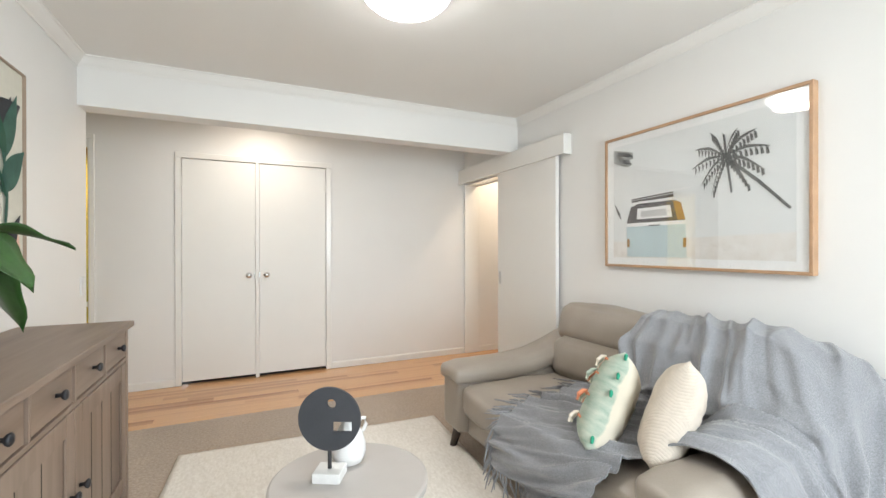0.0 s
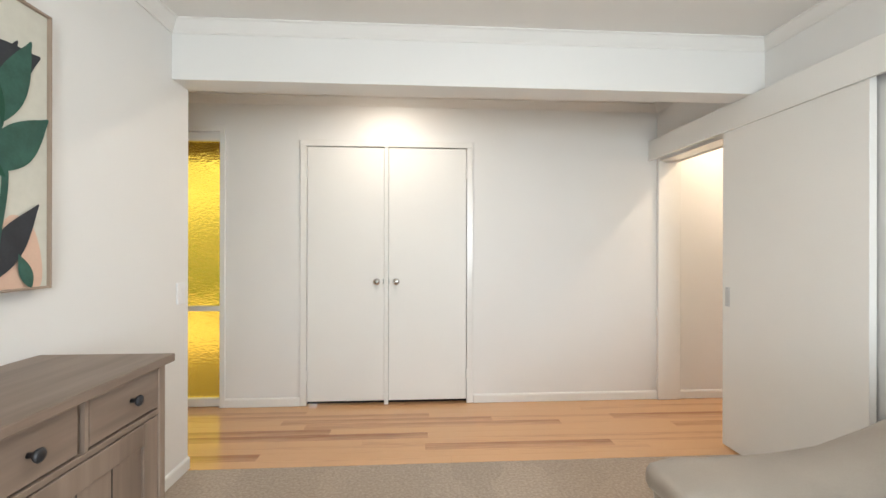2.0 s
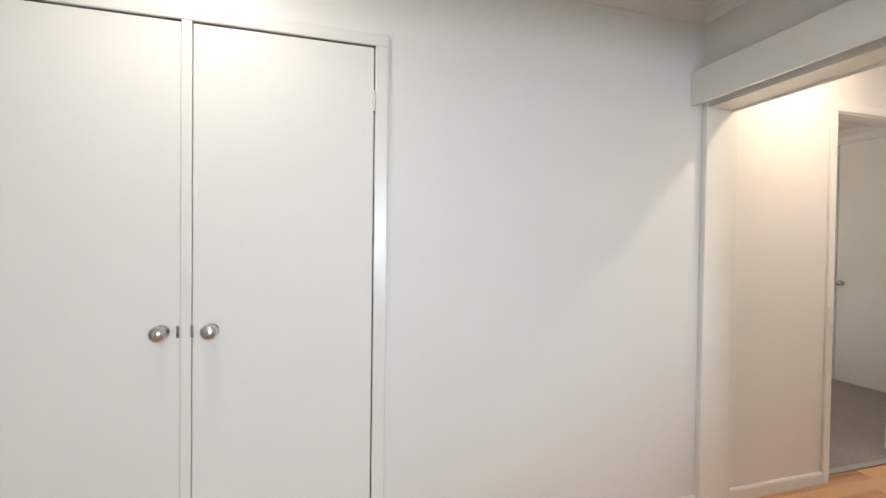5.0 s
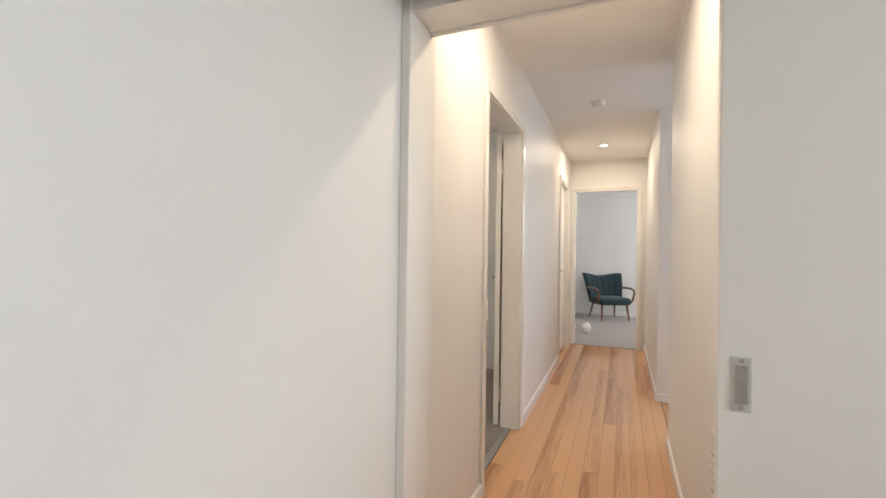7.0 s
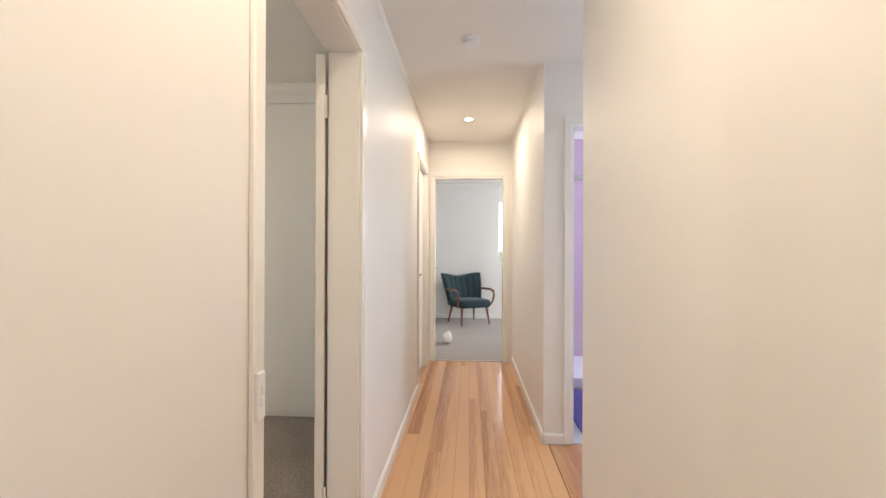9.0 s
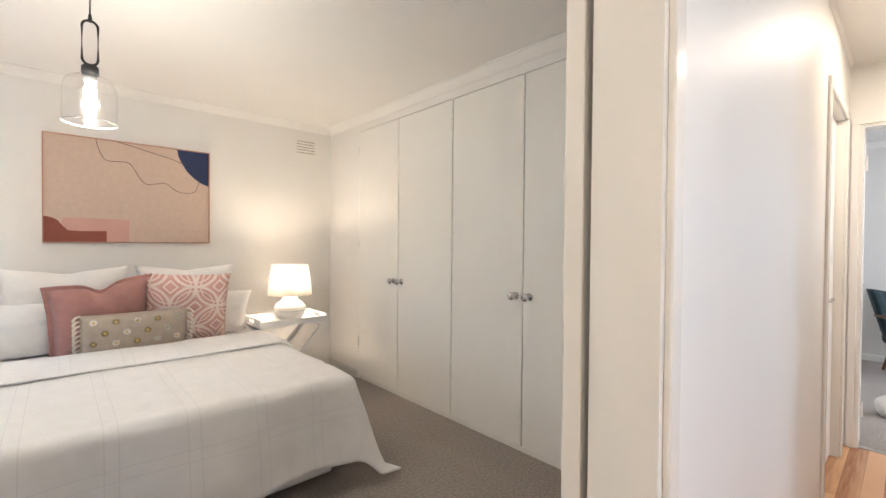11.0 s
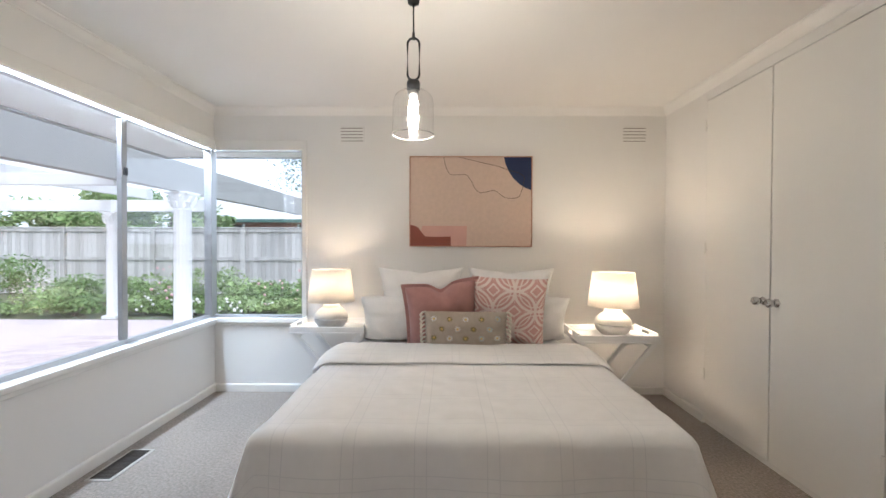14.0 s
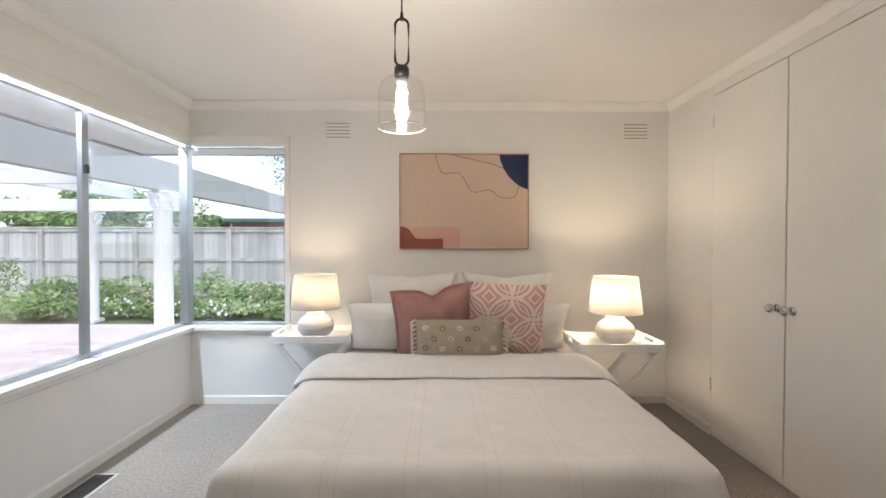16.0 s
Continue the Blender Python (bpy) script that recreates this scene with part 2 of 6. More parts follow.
def skirting(p, q, inward):
    return run("baseboard", p, q, inward, SKIRT, 0, TRIM, "white gloss-painted skirting board")


def architrave(axis, a, b, top, t, out, w=0.045, d=0.014):
    """Door trim round an opening from a to b on the wall face at t, standing out to the side out."""
    bm = bmesh.new()
    t0, t1 = sorted((t, t + out * d))
    for u0, u1, z0, z1 in ((a - w, a, 0, top), (b, b + w, 0, top), (a - w, b + w, top, top + w)):
        if axis == "x":
            box(bm, u0, t0, z0, u1, t1, z1, bev=0.003)
        else:
            box(bm, t0, u0, z0, t1, u1, z1, bev=0.003)
    return structure("trim", bm, TRIM, "white gloss-painted door architrave")


def lining(axis, a, b, top, t0, t1, d=0.018):
    bm = bmesh.new()
    for u0, u1, z0, z1 in ((a, a + d, 0, top - d), (b - d, b, 0, top - d), (a, b, top - d, top)):
        if axis == "x":
            box(bm, u0, t0, z0, u1, t1, z1)
        else:
            box(bm, t0, u0, z0, t1, u1, z1)
    return structure("trim", bm, TRIM, "white gloss-painted door lining")


# Large structure
GLASS_X0, GLASS_X1 = -1.40, -0.66
D1A, D1B = 3.748, 4.575
wall("wall_north", "x", -2.2, 7.55, 0.0, 0.12, holes=[(GLASS_X0, GLASS_X1, 0, 2.14), (-0.012, 1.273, 0, 2.052), (D1A, D1B, 0, 2.04), (6.56, 7.32, 0, 2.04)])
wall("wall_lounge_west", "y", -6.0, -0.93, -0.54, -0.42)
wall("wall_lounge_east", "y", -6.0, 0.0, 2.845, 2.985, holes=[(-0.905, -0.03, 0, 2.0)])
wall("wall_lounge_south", "x", -0.54, 2.985, -6.12, -6.0, holes=[(1.0, 2.5, 0.7, 2.2)])
wall("wall_foyer_south", "x", -2.2, -0.54, -1.05, -0.93)
wall("wall_foyer_west", "y", -1.05, 0.12, -2.32, -2.2)
structure("beam", B(-0.42, -1.09, 2.12, 2.845, -0.93, H), WALL, "cream-white plastered beam between lounge and foyer")
wall("wall_hall_south", "x", 2.985, 4.68, -1.04, -0.92)
wall("wall_hall_south_far", "x", 5.608, 7.55, -1.04, -0.92)
wall("wall_passage_west", "y", -3.2, -1.04, 4.56, 4.68)
wall("wall_passage_east", "y", -3.2, -1.04, 5.608, 5.728, holes=[(-1.88, -1.09, 0, 2.03)])
wall("wall_passage_south", "x", 4.56, 8.0, -3.32, -3.2, holes=[(4.75, 5.55, 0.9, 2.1)])
wall("wall_hall_end", "y", -3.4, 0.6, 7.55, 7.67, holes=[(-0.835, -0.05, 0, 2.03)])
wall("wall_end_room_east", "y", -3.4, 0.72, 10.55, 10.67, holes=[(-1.75, -0.95, 0.96, 2.12)])
wall("wall_end_room_north", "x", 7.67, 10.55, 0.6, 0.72)
wall("wall_end_room_south", "x", 7.67, 10.55, -3.52, -3.4)
wall("wall_bedroom_west", "y", 0.12, 3.76, 1.95, 2.07, holes=[(1.96, 3.76, 0.60, 2.11)])
wall("wall_bedroom_north", "x", 2.07, 6.55, 3.76, 3.88, holes=[(2.07, 2.83, 0.60, 2.11)])
wall("wall_bedroom_east", "y", 0.12, 3.76, 6.43, 6.55)
wall("wall_corner_post", "x", 1.95, 2.07, 3.76, 3.88, z1=0.60)
wall("wall_corner_head", "x", 1.95, 2.07, 3.76, 3.88, z0=2.11)
wall("wall_robe_return", "y", 3.19, 3.76, 5.915, 5.99)

bm = bmesh.new()
box(bm, -2.32, -6.12, H, 10.67, 0.06, H + 0.1)
box(bm, 1.92, 0.06, H, 10.67, 3.88, H + 0.1)
box(bm, -0.1, 0.06, H, 1.92, 0.9, H + 0.1)
structure("ceiling", bm, CEIL, "smooth white plaster ceiling")

structure("floor_lounge", B(-0.54, -6.12, -0.12, 2.985, -0.955, 0.0), CARPET_L, "mottled beige-brown cut pile carpet")
structure("floor_bedroom", B(1.92, 0.06, -0.12, 6.55, 3.88, 0.0), CARPET_B, "grey-brown cut pile carpet")
structure("floor_end_room", B(7.60, -3.52, -0.12, 10.67, 0.72, 0.0), CARPET_B, "grey-brown cut pile carpet")
structure("floor_bathroom", B(5.62, -3.32, -0.12, 7.6, -1.0, 0.0), mat("bathroom_vinyl", (0.5, 0.5, 0.55), 0.4), "pale grey bathroom floor")
# coloured near-black for the shade seen under the closet doors
structure("floor_closet", B(-0.1, 0.06, -0.12, 1.4, 0.8, -0.006), DARK, "closet floor, near-black for the shade inside")
floor = structure("floor_timber", B(-2.3, -0.955, -0.12, 7.60, 0.07, -0.022), DARK, "dark bed under the polished floorboards")
structure("floor_passage", B(4.56, -3.32, -0.12, 5.62, -0.955, -0.004), BOARD, "polished timber floor of the side passage")

for p, q, i in (((-0.42, -6), (-0.42, -1.09), (1, 0)), ((2.845, -6), (2.845, -1.09), (-1, 0)), ((-0.42, -1.09), (2.845, -1.09), (0, -1)),
                ((-2.2, 0), (2.845, 0), (0, -1)), ((2.845, -0.93), (2.845, 0), (-1, 0)), ((-2.2, -0.93), (2.845, -0.93), (0, 1)),
                ((2.985, 0), (7.55, 0), (0, -1)), ((2.985, -0.92), (4.68, -0.92), (0, 1)), ((5.608, -0.92), (7.55, -0.92), (0, 1)), ((7.55, -0.92), (7.55, 0), (-1, 0)),
                ((2.07, 3.76), (5.915, 3.76), (0, -1)), ((2.07, 0.12), (2.07, 3.76), (1, 0)), ((5.915, 0.12), (5.915, 3.76), (-1, 0)), ((2.07, 0.12), (5.915, 0.12), (0, 1)),
                ((10.55, -3.4), (10.55, 0.6), (-1, 0))):
    cornice(p, q, i, 0.22 if p[0] > 2.9 and p[1] <= 0 and p[0] < 8 else 0.8)
for p, q, i in (((-0.42, -6), (-0.42, -0.93), (1, 0)), ((2.845, -6), (2.845, -0.95), (-1, 0)),
                ((-0.66, 0), (-0.057, 0), (0, -1)), ((1.318, 0), (2.845, 0), (0, -1)),
                ((3.03, 0), (D1A - 0.045, 0), (0, -1)), ((D1B + 0.045, 0), (6.515, 0), (0, -1)), ((3.03, -0.92), (4.68, -0.92), (0, 1)), ((5.608, -0.92), (7.55, -0.92), (0, 1)),
                ((5.608, -1.045), (5.608, -0.92), (-1, 0)), ((2.07, 3.76), (5.915, 3.76), (0, -1)), ((2.07, 0.12), (2.07, 3.76), (1, 0)), ((5.915, 3.19), (5.915, 3.76), (-1, 0)),
                ((10.55, -3.4), (10.55, 0.6), (-1, 0)), ((7.67, 0.6), (10.55, 0.6), (0, -1)), ((2.04, 0.12), (D1A, 0.12), (0, 1))):
    skirting(p, q, i)

architrave("x", 0, 1.261, 2.04, 0, -1, w=0.05)
architrave("x", D1A, D1B, 2.03, 0, -1)
architrave("x", D1A, D1B, 2.03, 0.12, 1)
lining("x", D1A, D1B, 2.04, -0.002, 0.122)
architrave("x", 6.56, 7.32, 2.03, 0, -1)
lining("x", 6.56, 7.32, 2.04, -0.002, 0.122)
architrave("y", -0.835, -0.05, 2.03, 7.55, -1, w=0.04)
lining("y", -0.835, -0.05, 2.03, 7.548, 7.672)
architrave("y", -1.88, -1.09, 2.03, 5.608, -1)
lining("y", -1.88, -1.09, 2.03, 5.606, 5.73)
# jamb of the sliding door's opening
structure("trim", B(2.838, -0.032, 0, 3.03, 0.0, 2.0, bev=0.003), TRIM, "white gloss-painted door jamb")
structure("trim", B(2.848, -0.92, 0, 3.035, -0.899, 2.0, bev=0.003), TRIM, "white gloss-painted door jamb")
structure("trim", B(2.985, -0.92, 1.945, 3.0, 0, 2.03, bev=0.003), TRIM, "white gloss-painted head trim")
structure("trim", B(2.847, -0.897, 1.955, 2.985, -0.03, 2.001), TRIM, "white gloss-painted door head")

STRIP = mat("threshold_strip", (0.42, 0.41, 0.39), 0.4, metal=0.7)
structure("threshold", B(D1A + 0.018, 0.052, -0.001, D1B - 0.018, 0.09, 0.005, bev=0.002), STRIP, "metal carpet strip in the bedroom doorway")
structure("threshold", B(7.57, -0.817, -0.001, 7.608, -0.068, 0.005, bev=0.002), STRIP, "metal carpet strip in the end room doorway")

# unseen wall added to keep outside light out of the door gap
structure("wall_closet_blocker", B(0.05, 0.135, 0, 1.45, 0.175, 2.42), WALL, "added plain wall behind the closet doors, blocks outside light")


# Foyer
def knob(parent, x, y, z, face, r=0.027):
    """A round steel knob on a rose; face is the outward direction (x, y)."""
    bm = bmesh.new()
    lathe(bm, [(0.024, 0), (0.024, 0.004), (0.011, 0.006), (0.011, 0.022), (0.02, 0.028), (r, 0.04), (r, 0.048), (0.02, 0.058), (0.006, 0.062)], 20)
    m = Matrix.Translation((x, y, z)) @ Vector((face[0], face[1], 0)).to_track_quat("Z", "Y").to_matrix().to_4x4()
    bmesh.ops.transform(bm, matrix=m, verts=bm.verts)
    return part("knob", bm, CHROME, parent, "round brushed steel knob", smooth=True)


def hinge(parent, x, y, z, axis="x"):
    bm = C((x, y, z - 0.04), (x, y, z + 0.04), 0.006, seg=10)
    return part("hinge", bm, TRIM, parent)


closet = thing("closet", pose(0, 0, 0), "white double-door hall closet with steel knobs", "closet")
for x0, x1, kx, hx in ((0.004, 0.603, 0.548, 0.004), (0.640, 1.257, 0.702, 1.257)):
    d = part("door", B(x0, -0.006, 0.032, x1, 0.03, 2.034, bev=0.002), DOORP, closet, "flat white closet door")
    knob(d, kx, -0.006, 0.975, (0, -1))
    for z in (0.24, 1.83):
        hinge(d, hx, -0.014, z)
part("mullion", B(0.605, -0.012, 0.0, 0.638, 0.03, 2.04, bev=0.002), TRIM, closet)
for x in (0.598, 0.642):
    part("latch", B(x - 0.004, -0.018, 0.955, x + 0.004, -0.011, 0.995), CHROME, closet)
part("back_panel", B(-0.012, 0.5, 0, 1.273, 0.52, 2.05), WALL, closet)

window_1 = tagged(new("window_1"), label="amber bubbled glass sidelight in a white frame", kind="structure")
bm = bmesh.new()
for z0, z1 in ((0.0, 0.065), (0.745, 0.785), (2.075, 2.14)):
    box(bm, GLASS_X0, 0.02, z0, GLASS_X1, 0.085, z1, bev=0.003)
for x in (GLASS_X0, GLASS_X1 - 0.012):
    box(bm, x, 0.018, 0, x + 0.012, 0.087, 2.14)
part("window_frame", bm, TRIM, window_1)


def amber():
    m = bpy.data.materials.new("amber_glass")
    m.use_nodes = True
    n, l = m.node_tree.nodes, m.node_tree.links
    b = n["Principled BSDF"]
    b.inputs["Base Color"].default_value = (1.0, 0.67, 0.08, 1)
    b.inputs["Transmission Weight"].default_value = 1
    b.inputs["Roughness"].default_value = 0.16
    b.inputs["IOR"].default_value = 1.3
    tc, no, bp, mp = n.new("ShaderNodeTexCoord"), n.new("ShaderNodeTexVoronoi"), n.new("ShaderNodeBump"), n.new("ShaderNodeMapping")
    mp.inputs["Scale"].default_value = (1, 1, 1.7)
    no.feature = "SMOOTH_F1"
    no.inputs["Scale"].default_value = 46
    bp.inputs["Strength"].default_value = 0.8
    bp.inputs["Distance"].default_value = 0.008
    l.new(tc.outputs["Object"], mp.inputs[0])
    l.new(mp.outputs[0], no.inputs[0])
    l.new(no.outputs[0], bp.inputs["Height"])
    l.new(bp.outputs[0], b.inputs["Normal"])
    return m


AMBER = amber()
for z0, z1 in ((0.065, 0.745), (0.785, 2.075)):
    g = part("pane", B(GLASS_X0 + 0.012, 0.048, z0, GLASS_X1 - 0.012, 0.054, z1), AMBER, window_1, "amber bubbled glass pane")
    g.visible_shadow = False
architrave("x", GLASS_X0, GLASS_X1, 2.14, 0, -1, w=0.04)

SATIN = mat("satin_steel", (0.62, 0.62, 0.62), 0.45, metal=0.5, var=0.08, scale=30)
slider = thing("sliding_door", pose(2.785, -1.270, 0), "white flat sliding door partly covering the hall opening", "door")
part("leaf", B(0, -0.435, 0.012, 0.035, 0.435, 2.0, bev=0.002), DOORP, slider)
pull = part("pull", B(-0.003, 0.373, 0.880, 0.0, 0.411, 1.0, bev=0.001), SATIN, slider, "recessed brushed steel flush pull")
part("recess", B(-0.0045, 0.380, 0.898, -0.0032, 0.404, 0.982, bev=0.0005), mat("recess_steel", (0.55, 0.54, 0.53), 0.3, metal=0.95, var=0.1), pull)
for z in (0.889, 0.991):
    part("screw", C((-0.003, 0.392, z), (-0.0045, 0.392, z), 0.004, seg=10), ALU, pull)
pelmet = thing("door_pelmet", pose(2.768, -0.92, 1.962), "white boxed pelmet over the sliding door track", "pelmet")
part("front_board", B(0, -0.90, 0, 0.018, 0.918, 0.16, bev=0.002), TRIM, pelmet)
part("top_board", B(0.018, -0.90, 0.145, 0.076, 0.918, 0.16), TRIM, pelmet)
part("end_board", B(0.018, -0.90, 0, 0.076, -0.885, 0.145), TRIM, pelmet)
part("track", B(0.024, -0.87, 0.045, 0.066, 0.9, 0.14), ALU, pelmet)


def switch(name, m, label, n=1):
    """A wall plate that faces local -y."""
    t = thing(name, m, label, "light switch")
    part("plate", B(-0.037, -0.009, -0.058, 0.037, 0, 0.058, bev=0.003), WHITEW, t)
    for i in range(n):
        z = (i - (n - 1) / 2) * 0.03
        part("rocker", B(-0.008, -0.013, z - 0.012, 0.008, -0.009, z + 0.012, bev=0.002), WHITEW, t)
    return t


switch("light_switch", pose(-0.42, -1.01, 0.99, 0, 0, 90), "white double rocker light switch on the lounge wall", 2)
switch("light_switch", pose(3.718, -0.014, 0.925), "white narrow light switch on the door architrave", 2).scale = (0.4, 1, 0.85)


# Hall
def door_leaf(name, m, w, label, lever=True):
    """A door leaf hinged at the local origin, reaching along +x, its far face at y=0.04."""
    t = thing(name, m, label, "door")
    leaf = part("leaf", B(0, 0, 0.012, w, 0.036, 2.015, bev=0.002), DOORP, t)
    for z in (0.22, 1.80):
        part("hinge", C((-0.004, -0.004, z - 0.045), (-0.004, -0.004, z + 0.045), 0.007, seg=10), TRIM, t)
    if lever:
        for s, y in ((-1, 0.0), (1, 0.036)):
            h = part("handle", C((w - 0.06, y, 1.0), (w - 0.06, y + s * 0.008, 1.0), 0.026, seg=20), CHROME, leaf, "brushed steel lever handle")
            part("lever", tube(bmesh.new(), [(w - 0.06, y, 1.0), (w - 0.06, y + s * 0.04, 1.0), (w - 0.075, y + s * 0.05, 1.0), (w - 0.17, y + s * 0.05, 1.0)], 0.008), CHROME, h, smooth=True)
    return t


door_leaf("door_1", pose(4.556, 0.138, 0, 0, 0, 12), 0.77, "white flush bedroom door standing wide open")
door_leaf("door_2", pose(7.30, 0.075, 0, 0, 0, 180), 0.72, "closed white flush door in the hall")
door_leaf("door_3", pose(7.668, -0.07, 0, 0, 0, 8), 0.74, "white flush door standing open at the hall's end")

LAMPW = glowing("lamp_white", (1.0, 0.93, 0.82), 14)


def downlight(x, y):
    t = thing("downlight", pose(x, y, H), "small round recessed downlight glowing warm white", "downlight", "downlights")
    part("rim", lathe(bmesh.new(), [(0.034, 0.0), (0.034, -0.004), (0.05, -0.006), (0.05, 0.0)], 28, caps=False), TRIM, t)
    part("lens", lathe(bmesh.new(), [(0.001, -0.001), (0.033, -0.0015), (0.033, -0.001)], 28), LAMPW, t)


for x, y in ((0.65, -0.48), (3.42, -0.45), (6.76, -0.44)):
    downlight(x, y)
t = thing("smoke_alarm", pose(5.283, -0.45, H), "round white smoke alarm on the hall ceiling", "smoke alarm")
part("base", lathe(bmesh.new(), [(0.055, 0), (0.055, -0.012), (0.05, -0.015)], 28), WHITEW, t)
part("cap", lathe(bmesh.new(), [(0.048, -0.015), (0.046, -0.032), (0.03, -0.04), (0.001, -0.041)], 28), WHITEW, t)

t = thing("smoke_alarm", pose(2.06, -0.43, H), "small round white alarm on the foyer ceiling", "smoke alarm")
part("base", lathe(bmesh.new(), [(0.042, 0), (0.042, -0.010), (0.038, -0.013)], 28), WHITEW, t)
part("cap", lathe(bmesh.new(), [(0.036, -0.013), (0.03, -0.024), (0.001, -0.028)], 28), WHITEW, t)

t = thing("thermostat", pose(3.042, -0.92, 1.40, 0, 0, 180), "white wall thermostat with a grey screen", "thermostat")
part("case", B(-0.038, -0.020, -0.060, 0.038, 0, 0.060, bev=0.005, seg=2), WHITEW, t)
part("screen", B(-0.030, -0.022, -0.018, 0.022, -0.0195, 0.046, bev=0.001), mat("lcd_grey", (0.12, 0.12, 0.10), 0.2), t)
for i in range(4):
    part("button", B(-0.034 + i * 0.016, -0.023, -0.048, -0.023 + i * 0.016, -0.0195, -0.040, bev=0.001), mat("button_grey", (0.4, 0.4, 0.4), 0.4), t)
for i in range(3):
    part("mark", B(-0.02 + i * 0.011, -0.0212, 0.051, -0.012 + i * 0.011, -0.0198, 0.055), BLACK, t)


def grille(name, m, w, h, n, material, label, slat=None):
    t = thing(name, m, label, "air vent")
    part("frame", B(-w / 2, -0.006, -h / 2, w / 2, 0, h / 2, bev=0.002), material, t)
    for i in range(n):
        z = -h / 2 + h * (i + 0.5) / n
        part("slat", B(-w / 2 + 0.012, -0.0085, z - 0.003, w / 2 - 0.012, -0.0055, z + 0.003), slat or BLACK, t)
    return t


# grey strips on the flat plate draw the shade in this vent's slots
grille("wall_vent", pose(3.22, -0.92, 0.55, 0, 0, 180), 0.17, 0.2, 7, WHITEW, "white slotted vent low on the hall wall", mat("vent_gap_shade", (0.5, 0.49, 0.47), 0.7, bump=0))


# End room
def armchair(m):
    t = thing("armchair", m, "dark teal velvet armchair with curved wooden arms", "armchair")
    velvet = mat("teal_velvet", (0.008, 0.028, 0.036), 0.8, var=0.3, scale=20, sheen=0.1)
    oak = mat("walnut_wood", (0.19, 0.09, 0.045), 0.4, var=0.3, scale=14, stretch=(1, 1, 0.2))
    part("seat", B(-0.30, -0.29, 0.30, 0.30, 0.27, 0.44, bev=0.05, seg=3), velvet, t, smooth=True)
    bm = bmesh.new()

    def back(u, v, d):
        x = (u - 0.5) * (0.62 + 0.14 * v)
        y = 0.24 + 0.16 * v + d + 0.10 * (2 * u - 1) ** 2 * -1
        z = 0.40 + 0.46 * v - 0.03 * math.cos(math.pi * (2 * u - 1)) * v
        return (x, y + 0.008 * math.cos(u * 40), z)
    f = grid(bm, 32, 8, lambda u, v: back(u, v, -0.04 - 0.03 * math.sin(math.pi * v)))
    k = grid(bm, 32, 8, lambda u, v: back(u, v, 0.06))
    for a, b in ((f[0], k[0]), (f[-1], k[-1]), ([r[0] for r in f], [r[0] for r in k]), ([r[-1] for r in f], [r[-1] for r in k])):
        for i in range(len(a) - 1):
            bm.faces.new((a[i], a[i + 1], b[i + 1], b[i]))
    part("backrest", bm, velvet, t, "channelled dark teal velvet back", smooth=True)
    for s in (-1, 1):
        part("armrest", tube(bmesh.new(), [(s * 0.32, 0.30, 0.60), (s * 0.34, 0.1, 0.61), (s * 0.35, -0.15, 0.615), (s * 0.35, -0.27, 0.59), (s * 0.345, -0.30, 0.52), (s * 0.335, -0.26, 0.40), (s * 0.31, -0.20, 0.33)], 0.02), oak, t, smooth=True)
        part("leg", C((s * 0.24, -0.22, 0.31), (s * 0.27, -0.27, 0), 0.024, 0.013), oak, t)
        part("leg", C((s * 0.22, 0.2, 0.31), (s * 0.26, 0.28, 0), 0.022, 0.013), oak, t)
    return t


armchair(pose(10.03, -0.44, 0, 0, 0, -62)).scale = (0.95, 0.95, 0.93)
t = thing("doorstop", pose(8.42, -0.17, 0), "white fabric doorstop on the carpet by the door", "doorstop")
bm = bmesh.new()
bmesh.ops.create_icosphere(bm, subdivisions=3, radius=0.08)
for v in bm.verts:
    v.co = Vector((v.co.x, v.co.y * 0.8, max(0, v.co.z + 0.07) * (1.1 - 0.5 * (v.co.x / 0.08) ** 2 * 0.5))) * (1 + 0.12 * noise.noise(v.co * 20))
part("body", bm, mat("white_fabric", (0.75, 0.73, 0.70), 0.9), t, smooth=True)
grille("wall_vent", pose(10.55, -0.30, 2.2, 0, 0, -90), 0.25, 0.14, 5, WHITEW, "white slotted vent high on the end room wall", WHITEW)


def frame_window(name, axis, a0, a1, z0, z1, t, label, w=0.035, d=0.05, material=None):
    ob = tagged(new(name), label=label, kind="structure")
    for u0, u1, v0, v1 in ((a0, a1, z0, z0 + w), (a0, a1, z1 - w, z1), (a0, a0 + w, z0 + w, z1 - w), (a1 - w, a1, z0 + w, z1 - w)):
        args = (u0, t - d / 2, v0, u1, t + d / 2, v1) if axis == "x" else (t - d / 2, u0, v0, t + d / 2, u1, v1)
        part("window_frame", B(*args, bev=0.003), material or TRIM, ob)
    args = (a0 + w, t - 0.002, z0 + w, a1 - w, t + 0.002, z1 - w) if axis == "x" else (t - 0.002, a0 + w, z0 + w, t + 0.002, a1 - w, z1 - w)
    g = part("pane", B(*args), PANE, ob)
    g.visible_shadow = False
    return ob


frame_window("window_2", "y", -1.75, -0.95, 0.96, 2.12, 10.6, "white-framed window of the end room")

# Bathroom glimpsed across the passage
LILAC = mat("lilac_wall", (0.62, 0.47, 0.60), 0.35, var=0.03)
structure("wall_bathroom_lining", B(7.50, -3.2, 0, 7.549, -1.04, 2.42), LILAC, "lilac tiled bathroom wall")
structure("wall_bathroom_lining_north", B(5.73, -1.10, 0, 7.5, -1.041, 2.42), LILAC, "lilac bathroom wall")
t = thing("shower", pose(6.85, -1.75, 0), "white shower tray with a framed glass screen", "shower")
